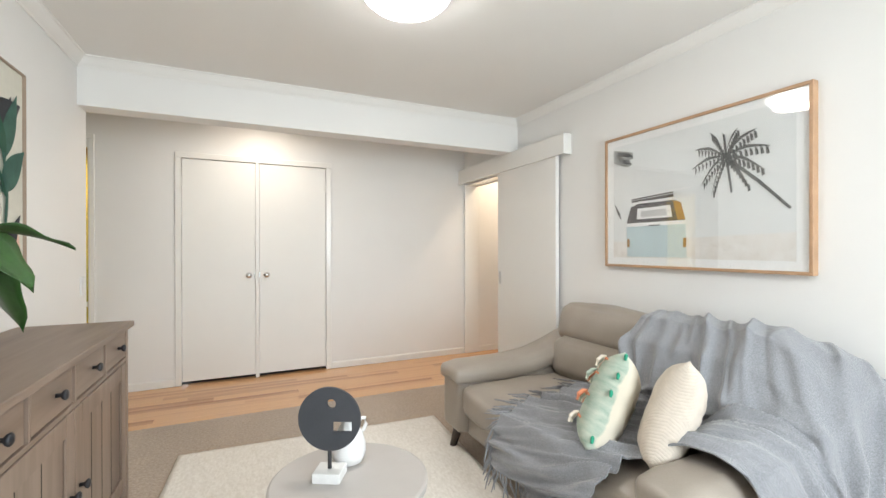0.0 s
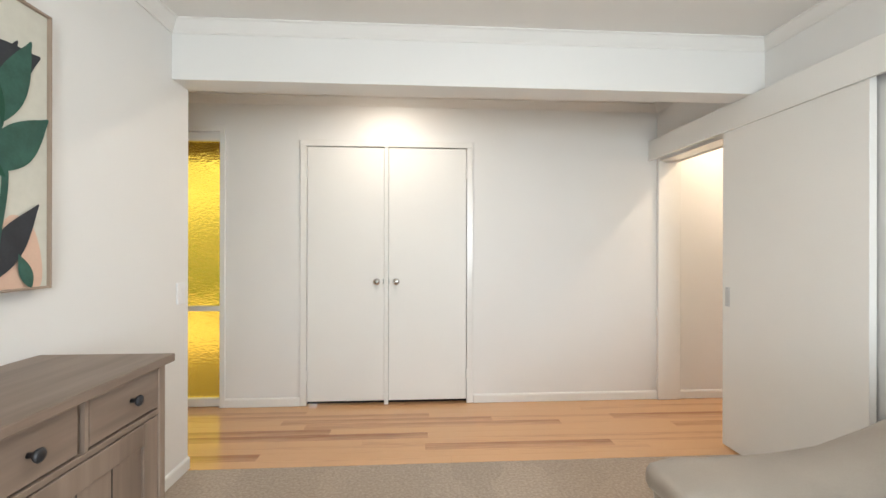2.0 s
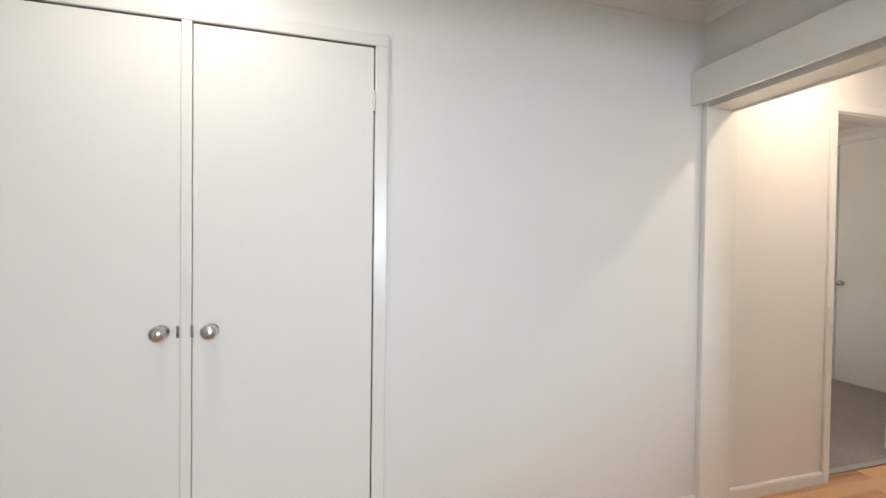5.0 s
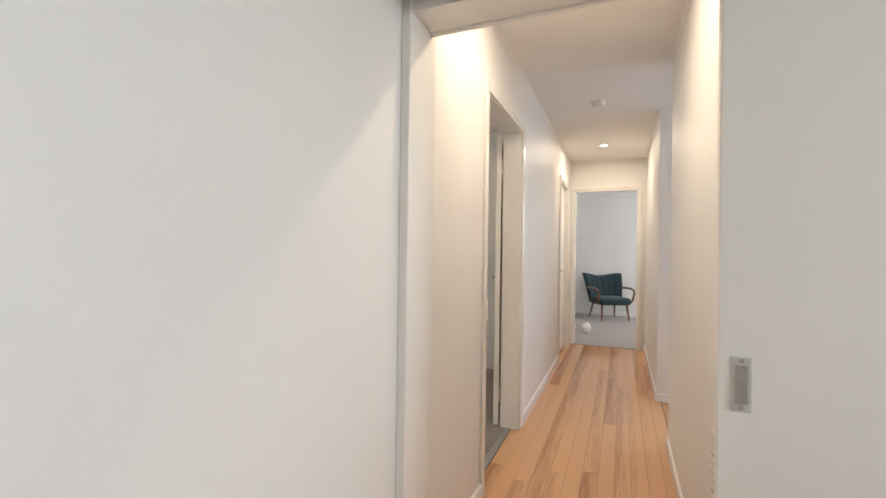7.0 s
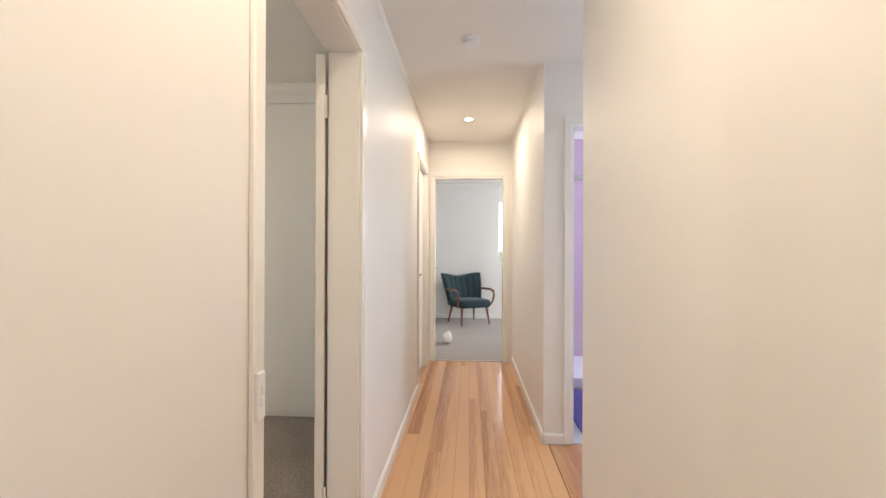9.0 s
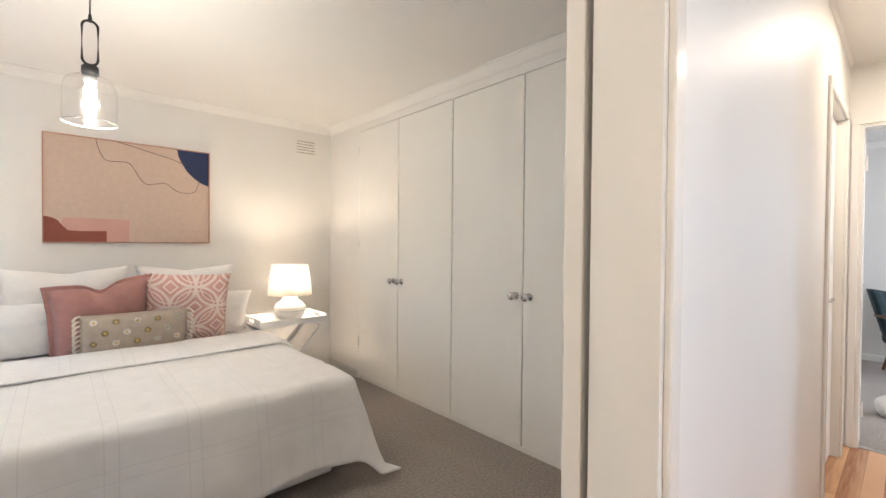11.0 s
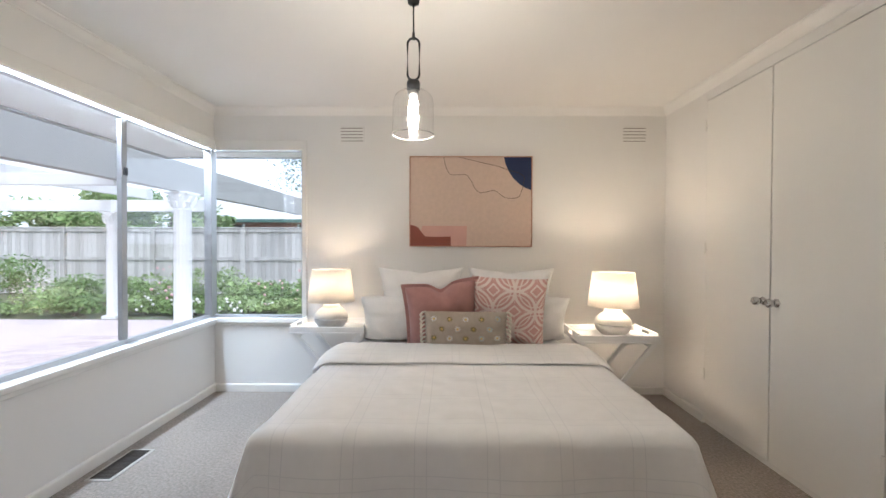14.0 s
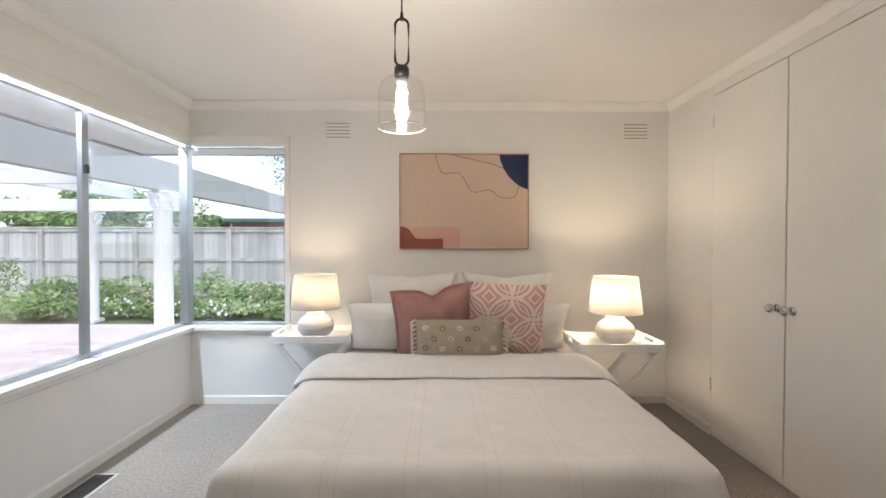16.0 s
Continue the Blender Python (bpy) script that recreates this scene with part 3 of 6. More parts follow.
part("tray", B(-0.15, -0.65, 0, 0.64, 0.63, 0.1, bev=0.015, seg=2), mat("shower_white", (0.8, 0.8, 0.82), 0.2), t)
part("rail", B(-0.15, -0.64, 1.85, -0.11, 0.63, 1.89), CHROME, t)
part("post", B(-0.15, 0.0, 0.1, -0.12, 0.03, 1.87), CHROME, t)
g = part("screen", B(-0.135, -0.64, 0.1, -0.129, 0.0, 1.85), PANE, t)
g.visible_shadow = False
t = thing("bath_mat", pose(6.2, -1.7, 0), "violet bath mat on the bathroom floor", "bath mat")
part("pile", B(-0.44, -0.45, 0, 0.44, 0.5, 0.015, bev=0.005), mat("violet_pile", (0.10, 0.08, 0.30), 0.95, var=0.4, scale=60, bump=0.1), t)


# Bedroom
window_3 = tagged(new("window_3"), label="corner sliding window in aluminium with a white timber surround", kind="structure")
window_3.location = (0.03, 0.06, 0)
Z0, Z1, XP, YP = 0.632, 2.085, 1.985, 3.745


def bar(x0, y0, z0, x1, y1, z1, material=ALU, name="window_frame"):
    return part(name, B(x0, y0, z0, x1, y1, z1, bev=0.002), material, window_3)


bar(XP - 0.02, 1.90, Z0, XP + 0.02, YP - 0.03, Z0 + 0.028)
bar(XP - 0.02, 1.90, Z1 - 0.028, XP + 0.02, YP - 0.03, Z1)
bar(XP - 0.02, 1.90, Z0, XP + 0.02, 1.93, Z1)
bar(XP - 0.018, 2.72, Z0 + 0.028, XP + 0.014, 2.765, Z1 - 0.028)
bar(XP - 0.03, YP - 0.05, Z0, XP + 0.035, YP + 0.03, Z1)
bar(XP + 0.035, YP - 0.02, Z0, 2.80, YP + 0.02, Z0 + 0.022)
bar(XP + 0.035, YP - 0.02, Z1 - 0.022, 2.80, YP + 0.02, Z1)
bar(2.782, YP - 0.02, Z0, 2.80, YP + 0.02, Z1)
for a in ((XP - 0.008, 1.93, Z0 + 0.028, XP - 0.004, 2.72, Z1 - 0.028), (XP + 0.002, 2.765, Z0 + 0.028, XP + 0.006, YP - 0.05, Z1 - 0.028), (XP + 0.035, YP - 0.002, Z0 + 0.022, 2.782, YP + 0.002, Z1 - 0.022)):
    g = part("pane", B(*a), PANE, window_3)
    g.visible_shadow = False
bar(1.92, 1.86, 0.60, 2.085, 3.70, 0.632, TRIM, "window_sill")
bar(2.085, 3.655, 0.60, 2.845, 3.70, 0.632, TRIM, "window_sill")
bar(2.04, 3.70, 0.60, 2.80, 3.82, 0.632, TRIM, "window_sill")
bar(2.042, 1.86, 0.568, 2.062, 3.68, 0.60, TRIM, "apron")
bar(2.062, 3.682, 0.568, 2.84, 3.698, 0.60, TRIM, "apron")
bar(2.041, 1.86, 2.066, 2.062, 3.68, 2.15, TRIM, "head_trim")
bar(2.062, 3.682, 2.066, 2.84, 3.698, 2.15, TRIM, "head_trim")
bar(2.80, 3.684, 0.632, 2.84, 3.76, 2.066, TRIM, "side_trim")
bar(2.041, 1.86, 0.632, 2.060, 1.90, 2.066, TRIM, "side_trim")
part("latch", B(XP + 0.014, 2.73, 1.70, XP + 0.03, 2.755, 1.75, bev=0.003), BLACK, window_3)
part("latch", B(XP + 0.02, 2.73, 0.634, XP + 0.06, 2.80, 0.645, bev=0.003), CHROME, window_3)

# built-in wardrobe
robe = thing("wardrobe", pose(5.915, 0.06, 0), "built-in white wardrobe with four flush doors and steel knobs", "wardrobe")
edges = [3.128, 2.515, 1.868, 1.240, 0.60]
for i in range(4):
    hi, lo = edges[i], edges[i + 1]
    d = part("door", B(-0.004, lo + 0.004, 0.035, 0.03, hi - 0.004, 2.292, bev=0.002), DOORP, robe)
    ky = lo + 0.052 if i % 2 == 0 else hi - 0.05
    knob(d, -0.004, ky, 0.95, (-1, 0), 0.025)
    for z in (0.35, 1.25, 2.12):
        hinge(d, -0.008, hi - 0.004 if i % 2 == 0 else lo + 0.004, z)
# near-black carcass carries the shade of the gaps between the doors
part("carcass", B(0.036, 0.13, 0, 0.5, 3.125, 2.30), DARK, robe, "wardrobe carcass, near-black for the shade behind its doors")
part("head_panel", B(0, 0.13, 2.298, 0.03, 3.128, 2.42), WALL, robe)
part("end_panel", B(0, 0.13, 0, 0.03, 0.596, 2.298), WALL, robe)
part("plinth", B(0.006, 0.6, 0, 0.035, 3.128, 0.033), TRIM, robe)


# Bed
def cloth_mat(name, color, lines=None, rough=0.85, var=0.03):
    """A woven cloth; lines draws a windowpane check of that colour along the cloth's own coordinates."""
    m = mat(name, color, rough, var=var, scale=14, fine=600, bump=0.03, sheen=0.2)
    if lines:
        n, l = m.node_tree.nodes, m.node_tree.links
        uv = n.new("ShaderNodeUVMap")
        sep = n.new("ShaderNodeSeparateXYZ")
        l.new(uv.outputs[0], sep.inputs[0])
        total = None
        for axis, step, off in ((0, 0.27, 0.0), (0, 0.27, 0.045), (1, 0.27, 0.0), (1, 0.27, 0.045)):
            a = n.new("ShaderNodeMath")
            a.operation = "ADD"
            a.inputs[1].default_value = 10 * step + off
            w = n.new("ShaderNodeMath")
            w.operation = "MODULO"
            w.inputs[1].default_value = step
            c = n.new("ShaderNodeMath")
            c.operation = "LESS_THAN"
            c.inputs[1].default_value = 0.0032
            l.new(sep.outputs[axis], a.inputs[0])
            l.new(a.outputs[0], w.inputs[0])
            l.new(w.outputs[0], c.inputs[0])
            if total:
                mx = n.new("ShaderNodeMath")
                mx.operation = "MAXIMUM"
                l.new(total.outputs[0], mx.inputs[0])
                l.new(c.outputs[0], mx.inputs[1])
                total = mx
            else:
                total = c
        mix = n.new("ShaderNodeMix")
        mix.data_type = "RGBA"
        b = n["Principled BSDF"]
        l.new(total.outputs[0], mix.inputs[0])
        l.new(b.inputs["Base Color"].links[0].from_socket, mix.inputs[6])
        mix.inputs[7].default_value = (*lines, 1)
        l.new(mix.outputs[2], b.inputs["Base Color"])
    return m


def cloth(name, nu, nv, f, material, parent, label="", thick=0.006, uvscale=(1, 1)):
    """A sheet f(u, v) -> point, with its own cloth coordinates and some thickness."""
    bm = bmesh.new()
    lay = bm.loops.layers.uv.new("UVMap")
    vs = grid(bm, nu, nv, f)
    where = {v: (i / nu, j / nv) for i, row in enumerate(vs) for j, v in enumerate(row)}
    for face in bm.faces:
        for loop in face.loops:
            u, v = where[loop.vert]
            loop[lay].uv = (u * uvscale[0], v * uvscale[1])
    ob = part(name, bm, material, parent, label, smooth=True)
    mod = ob.modifiers.new("thick", "SOLIDIFY")
    mod.thickness = thick
    mod.offset = -1
    return ob


LINEN = cloth_mat("white_linen", (0.85, 0.832, 0.81))
QUILT = cloth_mat("check_quilt", (0.86, 0.842, 0.83), (0.77, 0.757, 0.755))
BX = 4.135
bed = thing("bed", pose(BX + 0.03, 0.06, 0), "double bed made up with a white checked quilt", "bed")
part("base", B(-0.76, 1.74, 0.03, 0.76, 3.62, 0.28, bev=0.02, seg=2), LINEN, bed, "white valance bed base")
part("mattress", B(-0.78, 1.72, 0.28, 0.78, 3.64, 0.535, bev=0.06, seg=4), LINEN, bed, "white fitted sheet over the mattress", smooth=True)
HW, FOOT, TOP, DROP = 0.80, 1.70, 0.565, 0.45


def quilt(u, v):
    s = (u - 0.5) * 2 * (HW + DROP)
    t = FOOT - DROP + v * (DROP + 1.22)
    ds, dt = max(0.0, abs(s) - HW), max(0.0, FOOT - t)
    d = math.hypot(ds, dt)
    x, y = max(-HW, min(HW, s)), max(FOOT, t)
    wave = 0.010 * noise.noise(Vector((s * 3, t * 3, 0))) + 0.004 * noise.noise(Vector((s * 11, t * 11, 3)))
    z = TOP + wave
    if d > 0:
        nx, ny = math.copysign(ds, s) / d, -dt / d
        r = 0.05
        if d < r * math.pi / 2:
            out, fall = r * math.sin(d / r), r * (1 - math.cos(d / r))
        else:
            out, fall = r, r + d - r * math.pi / 2
        along = t if ds > dt else s
        corner = min(ds, dt) / DROP
        fold = (0.030 * math.sin(along * 9 + 1.2 * noise.noise(Vector((along, 0, 7)))) + 0.012 * noise.noise(Vector((s * 8, t * 8, 5)))) * min(1, fall / 0.3)
        flare = 0.17 * fall + 0.26 * corner * fall + fold * (1 - corner)
        x += nx * (out + flare)
        y += ny * (out + flare)
        z = max(0.05 + 0.02 * math.sin(along * 6), TOP - fall) + wave * max(0, 1 - fall * 8)
    return (x, y, z)


cloth("quilt", 110, 84, quilt, QUILT, bed, "white quilt with a fine grey windowpane check", 0.012, (2 * (HW + DROP), DROP + 1.22))


def turned(u, v):
    s = (u - 0.5) * 2 * (HW + 0.30)
    ds = max(0.0, abs(s) - HW)
    a = v * 2 * math.pi
    flat = 0.215 * math.cos(a)
    th = 0.026 * math.sin(a)
    x = max(-HW - 0.03, min(HW + 0.03, s)) + math.copysign(0.05 * min(1, ds / 0.05) + 0.08 * ds, s)
    wave = 0.008 * noise.noise(Vector((s * 3, v * 2, 1)))
    y = 2.765 + flat + 0.012 * noise.noise(Vector((s * 2, 0, 4)))
    return (x, y, 0.590 + th + wave - ds * 0.95 - 0.02 * (1 - math.cos(a)) * 0.3)


cloth("turned_quilt", 70, 20, turned, QUILT, bed, "turned-down top of the quilt", 0.004, (2.2, 0.8))


def cushion(name, m, w, h, d, material, label, pinch=0.10, flange=0.0, kind="cushion", wrinkle=0.006, chop=0.0, seed=0.0):
    """A stuffed cushion: w wide, h high, d thick, standing in its own x-z plane."""
    t = thing(name, m, label, kind)
    bm = bmesh.new()
    n = 28
    lay = bm.loops.layers.uv.new("UVMap")
    sides = []
    for sgn in (1, -1):
        def f(u, v):
            a, b = 2 * u - 1, 2 * v - 1
            k = max(0.0, (1 - a ** 4) * (1 - b ** 4)) ** 0.55
            px = a * w / 2 * (1 - pinch * (1 - b * b) * abs(a) ** 2)
            pz = b * h / 2 * (1 - pinch * (1 - a * a) * abs(b) ** 2)
            if chop and b > 0:
                pz -= chop * math.exp(-(a / 0.22) ** 2) * b
            y = sgn * k * d / 2 + wrinkle * noise.noise(Vector((a * 4 + seed, b * 4, sgn * 3 + seed))) * k
            return (px, y, pz + h / 2)
        vs = grid(bm, n, n, f)
        sides.append(vs)
        for i in range(n + 1):
            for j in range(n + 1):
                for loop in vs[i][j].link_loops:
                    loop[lay].uv = (i / n, j / n)
    bmesh.ops.remove_doubles(bm, verts=bm.verts, dist=0.0004)
    part("cover", bm, material, t, smooth=True)
    if flange:
        ring, n2 = [], 80
        bm = bmesh.new()
        outline = []
        for i in range(n2):
            q = i / n2 * 4
            k, r = int(q), (q - int(q)) * 2 - 1
            a, b = ((r, -1), (1, r), (-r, 1), (-1, -r))[k]
            px = a * w / 2 * (1 - pinch * (1 - b * b) * abs(a) ** 2)
            pz = b * h / 2 * (1 - pinch * (1 - a * a) * abs(b) ** 2)
            if chop and b > 0:
                pz -= chop * math.exp(-(a / 0.22) ** 2) * b
            outline.append((px, pz, a, b))
        inner = [bm.verts.new((px * 0.98, 0, pz * 0.98 + h / 2)) for px, pz, a, b in outline]
        outer = [bm.verts.new((px + a * flange, 0.006 * math.sin(i * 0.9), pz + b * flange + h / 2)) for i, (px, pz, a, b) in enumerate(outline)]
        for i in range(n2):
            bm.faces.new((inner[i], inner[(i + 1) % n2], outer[(i + 1) % n2], outer[i]))
        ob = part("flange", bm, material, t)
        mod = ob.modifiers.new("thick", "SOLIDIFY")
        mod.thickness, mod.offset = 0.005, 0
    return t


def rings_mat():
    """Pink cloth printed with white overlapping circles and small figures."""
    m = mat("pink_print", (0.62, 0.36, 0.32), 0.9, var=0.06, scale=30, bump=0.03)
    n, l = m.node_tree.nodes, m.node_tree.links
    uv = n.new("ShaderNodeUVMap")
    base = n["Principled BSDF"].inputs["Base Color"].links[0].from_socket
    total = None

    def op(kind, a, b=None):
        q = n.new("ShaderNodeMath")
        q.operation = kind
        for i, v in enumerate((a, b)):
            if v is None:
                continue
            if isinstance(v, (int, float)):
                q.inputs[i].default_value = v
            else:
                l.new(v, q.inputs[i])
        return q.outputs[0]
    sep = n.new("ShaderNodeSeparateXYZ")
    l.new(uv.outputs[0], sep.inputs[0])
    S = 1.75
    for ox, oy in ((0.0, 0.0), (0.5, 0.5)):
        fx = op("SUBTRACT", op("FRACT", op("ADD", op("MULTIPLY", sep.outputs[0], S), ox)), 0.5)
        fy = op("SUBTRACT", op("FRACT", op("ADD", op("MULTIPLY", sep.outputs[1], S), oy)), 0.5)
        r = op("SQRT", op("ADD", op("MULTIPLY", fx, fx), op("MULTIPLY", fy, fy)))
        for rad, wd in ((0.50, 0.030), (0.40, 0.014)):
            ring = op("LESS_THAN", op("ABSOLUTE", op("SUBTRACT", r, rad)), wd)
            total = ring if total is None else op("MAXIMUM", total, ring)
        dots = op("LESS_THAN", op("ABSOLUTE", op("SUBTRACT", op("ADD", op("ABSOLUTE", fx), op("ABSOLUTE", fy)), 0.14)), 0.025)
        total = op("MAXIMUM", total, dots)
        star = op("LESS_THAN", op("MULTIPLY", op("ABSOLUTE", fx), op("ABSOLUTE", fy)), 0.0012)
        near = op("LESS_THAN", op("ABSOLUTE", op("SUBTRACT", r, 0.27)), 0.055)
        total = op("MAXIMUM", total, op("MULTIPLY", star, near))
    mix = n.new("ShaderNodeMix")
    mix.data_type = "RGBA"
    l.new(total, mix.inputs[0])
    l.new(base, mix.inputs[6])
    mix.inputs[7].default_value = (0.80, 0.68, 0.62, 1)
    l.new(mix.outputs[2], n["Principled BSDF"].inputs["Base Color"])
    return m


PINK = mat("dusty_pink_linen", (0.40, 0.205, 0.185), 0.9, var=0.08, scale=20, fine=500, bump=0.04, sheen=0.2)
SEER = mat("white_seersucker", (0.85, 0.84, 0.82), 0.9, var=0.03, scale=60, fine=200, bump=0.2, stretch=(1, 1, 3))
TAUPE = mat("taupe_linen", (0.42, 0.355, 0.29), 0.9, var=0.08, scale=30, fine=500, bump=0.04)
for x, rz in ((3.83, 3), (4.54, -4)):
    cushion("euro_pillow", pose(x + 0.03, 3.56, 0.55, 14, 0, rz), 0.66, 0.56, 0.20, LINEN, "large plain white pillow leaning on the wall", 0.12, 0.0, "pillow", 0.012, 0.02, x)
for x in (3.70, 4.64):
    cushion("pillow", pose(x + 0.03, 3.38, 0.55, 22, 0, 0), 0.60, 0.36, 0.20, SEER, "white puckered seersucker pillow", 0.08, 0.0, "pillow", 0.012, 0.0, x)
cushion("cushion", pose(4.050, 3.200, 0.555, 16, -6, 8), 0.50, 0.47, 0.19, PINK, "dusty pink linen cushion with a flanged edge", 0.06, 0.022, "cushion", 0.012, 0.055, 1)
cushion("cushion", pose(4.500, 3.210, 0.55, 14, 2, -6), 0.52, 0.51, 0.16, rings_mat(), "pink cushion printed with white overlapping circles", 0.05, 0.0, "cushion", 0.008, 0.0, 2)
lum = cushion("lumbar_cushion", pose(4.195, 3.025, 0.565, 12, 0, -2), 0.56, 0.265, 0.13, TAUPE, "taupe oblong cushion with beaded flowers and cream tassels", 0.03, 0.0, "cushion", 0.004, 0.0, 3)
petal = [mat("petal_white", (0.8, 0.8, 0.78), 0.6), mat("petal_olive", (0.20, 0.16, 0.03), 0.6), mat("petal_blue", (0.45, 0.55, 0.58), 0.6)]
gold = mat("bead_gold", (0.7, 0.5, 0.15), 0.3, metal=0.8)
k = 0
for row in range(4):
    for col in range(5 if row % 2 else 4):
        u = -0.21 + 0.42 * (col + (0.0 if row % 2 else 0.5)) / 4
        v = 0.035 + row * 0.065
        aa, bb = u / 0.28, v / 0.1325 - 1
        y = -max(0.0, (1 - aa ** 4) * (1 - bb ** 4)) ** 0.55 * 0.065 - 0.003
        bm = bmesh.new()
        for i in range(9):
            a = 2 * math.pi * i / 9
            cyl(bm, (u + 0.009 * math.cos(a), y, v + 0.009 * math.sin(a)), (u + 0.021 * math.cos(a), y, v + 0.021 * math.sin(a)), 0.0035, 0.002, 5)
        f = part("flower", bm, petal[(0, 1, 2, 0, 1)[k % 5]], lum)
        part("bead", C((u, y + 0.002, v), (u, y - 0.003, v), 0.007, seg=10), gold, f)
        k += 1
CREAM = mat("cream_tassel", (0.72, 0.66, 0.56), 0.9, var=0.1, scale=50)
for s in (-1, 1):
    for i in range(9):
        z = 0.012 + i * 0.03
        part("tassel", tube(bmesh.new(), [(s * 0.268, 0, z + 0.012), (s * 0.29, -0.01, z + 0.006), (s * 0.302, -0.014, z - 0.012), (s * 0.300, -0.012, z - 0.028)], [0.004, 0.007, 0.009, 0.006], 6), CREAM, lum)

# Bedside tables and lamps


def tray_table(m, label):
    t = thing("bedside_table", m, label, "bedside table", "bedside tables")
    w, d = 0.56, 0.40
    part("tray", B(-w / 2, -d / 2, 0.598, w / 2, d / 2, 0.612, bev=0.002), WHITEW, t)
    part("rim", B(-w / 2, -d / 2, 0.612, w / 2, -d / 2 + 0.014, 0.652, bev=0.003), WHITEW, t)
    part("rim", B(-w / 2, d / 2 - 0.014, 0.612, w / 2, d / 2, 0.652, bev=0.003), WHITEW, t)
    for s in (-1, 1):
        x0, x1 = sorted((s * w / 2, s * (w / 2 - 0.014)))
        bm = box(bmesh.new(), x0, -d / 2 + 0.014, 0.612, x1, -0.055, 0.665, bev=0.002)
        box(bm, x0, 0.055, 0.612, x1, d / 2 - 0.014, 0.665, bev=0.002)
        box(bm, x0, -0.055, 0.612, x1, 0.055, 0.626)
        box(bm, x0, -0.055, 0.652, x1, 0.055, 0.665)
        part("handle_end", bm, WHITEW, t)
    for y in (-d / 2 + 0.03, d / 2 - 0.03):
        for s in (-1, 1):
            a, b = Vector((s * 0.25, y + s * 0.011, 0.0)), Vector((-s * 0.25, y + s * 0.011, 0.597))
            bm = bmesh.new()
            box(bm, -0.016, -0.009, -(b - a).length / 2, 0.016, 0.009, (b - a).length / 2, bev=0.002)
            bmesh.ops.transform(bm, matrix=Matrix.Translation((a + b) / 2) @ Matrix.Rotation(math.atan2(b.x - a.x, b.z - a.z), 4, "Y"), verts=bm.verts)
            part("leg", bm, WHITEW, t)
    for s in (-1, 1):
        part("stretcher", C((s * 0.21, -d / 2 + 0.03, 0.05), (s * 0.21, d / 2 - 0.03, 0.05), 0.009), WHITEW, t)
        part("stretcher", C((s * 0.225, -d / 2 + 0.03, 0.575), (s * 0.225, d / 2 - 0.03, 0.575), 0.009), WHITEW, t)
    return t


def shade_mat():
    m = bpy.data.materials.new("lamp_shade_linen")
    m.use_nodes = True
    n, l = m.node_tree.nodes, m.node_tree.links
    n.remove(n["Principled BSDF"])
    d, t, mx = n.new("ShaderNodeBsdfDiffuse"), n.new("ShaderNodeBsdfTranslucent"), n.new("ShaderNodeMixShader")
    w = n.new("ShaderNodeTexNoise")
    w.inputs["Scale"].default_value = 220
    ramp = n.new("ShaderNodeValToRGB")
    ramp.color_ramp.elements[0].color, ramp.color_ramp.elements[1].color = (0.80, 0.76, 0.70, 1), (0.90, 0.87, 0.82, 1)
    l.new(w.outputs[0], ramp.inputs[0])
    l.new(ramp.outputs[0], d.inputs[0])
    l.new(ramp.outputs[0], t.inputs[0])
    mx.inputs[0].default_value = 0.46
    l.new(d.outputs[0], mx.inputs[1])
    l.new(t.outputs[0], mx.inputs[2])
    l.new(mx.outputs[0], n["Material Output"].inputs[0])
    return m


SHADE = shade_mat()
GLAZE = mat("white_glaze", (0.76, 0.73, 0.68), 0.3, var=0.05, scale=8)
GREYG = mat("grey_glaze", (0.46, 0.455, 0.45), 0.45, var=0.15, scale=12, bump=0.04)


def table_lamp(m, label):
    t = thing("table_lamp", m, label, "lamp", "bedside lamps")
    prof = [(0.07, 0), (0.10, 0.02), (0.122, 0.05), (0.128, 0.075), (0.127, 0.088)]
    part("lower_body", lathe(bmesh.new(), prof, 40), GREYG, t, "grey textured lower glaze", smooth=True)
    up = [(0.127, 0.0885)]
    for i in range(9):
        z = 0.09 + i * 0.0085
        r = 0.127 - 0.055 * (i / 8) ** 2.0
        up += [(r + 0.0015, z + 0.002), (r - 0.0015, z + 0.007)]
    up += [(0.062, 0.172), (0.064, 0.185), (0.045, 0.188)]
    part("upper_body", lathe(bmesh.new(), up, 40), GLAZE, t, "white ribbed upper glaze", smooth=True)
    part("stem", C((0, 0, 0.185), (0, 0, 0.26), 0.012), CHROME, t)
    bm = lathe(bmesh.new(), [(0.178, 0.212), (0.146, 0.458)], 48, caps=False)
    ob = part("shade", bm, SHADE, t, "off-white linen drum shade", smooth=True)
    mod = ob.modifiers.new("thick", "SOLIDIFY")
    mod.thickness = 0.002
    for r, z in ((0.1785, 0.213), (0.1465, 0.457)):
        part("shade_rim", tube(bmesh.new(), [(r * math.cos(a * math.pi / 24), r * math.sin(a * math.pi / 24), z) for a in range(48)], 0.0022, 6, closed=True), SHADE, t)
    part("bulb", lathe(bmesh.new(), [(0.006, 0.262), (0.02, 0.29), (0.026, 0.315), (0.018, 0.34), (0.004, 0.347)], 16), glowing("bulb_warm", (1, 0.8, 0.55), 6), t, smooth=True)
    return t


tray_table(pose(5.245, 3.235, 0), "white folding tray table with crossed legs")
tray_table(pose(3.170, 3.480, 0), "white folding tray table beside the window sill")
table_lamp(pose(5.285, 3.255, 0.613), "ribbed two-tone ceramic lamp with a drum shade, lit")
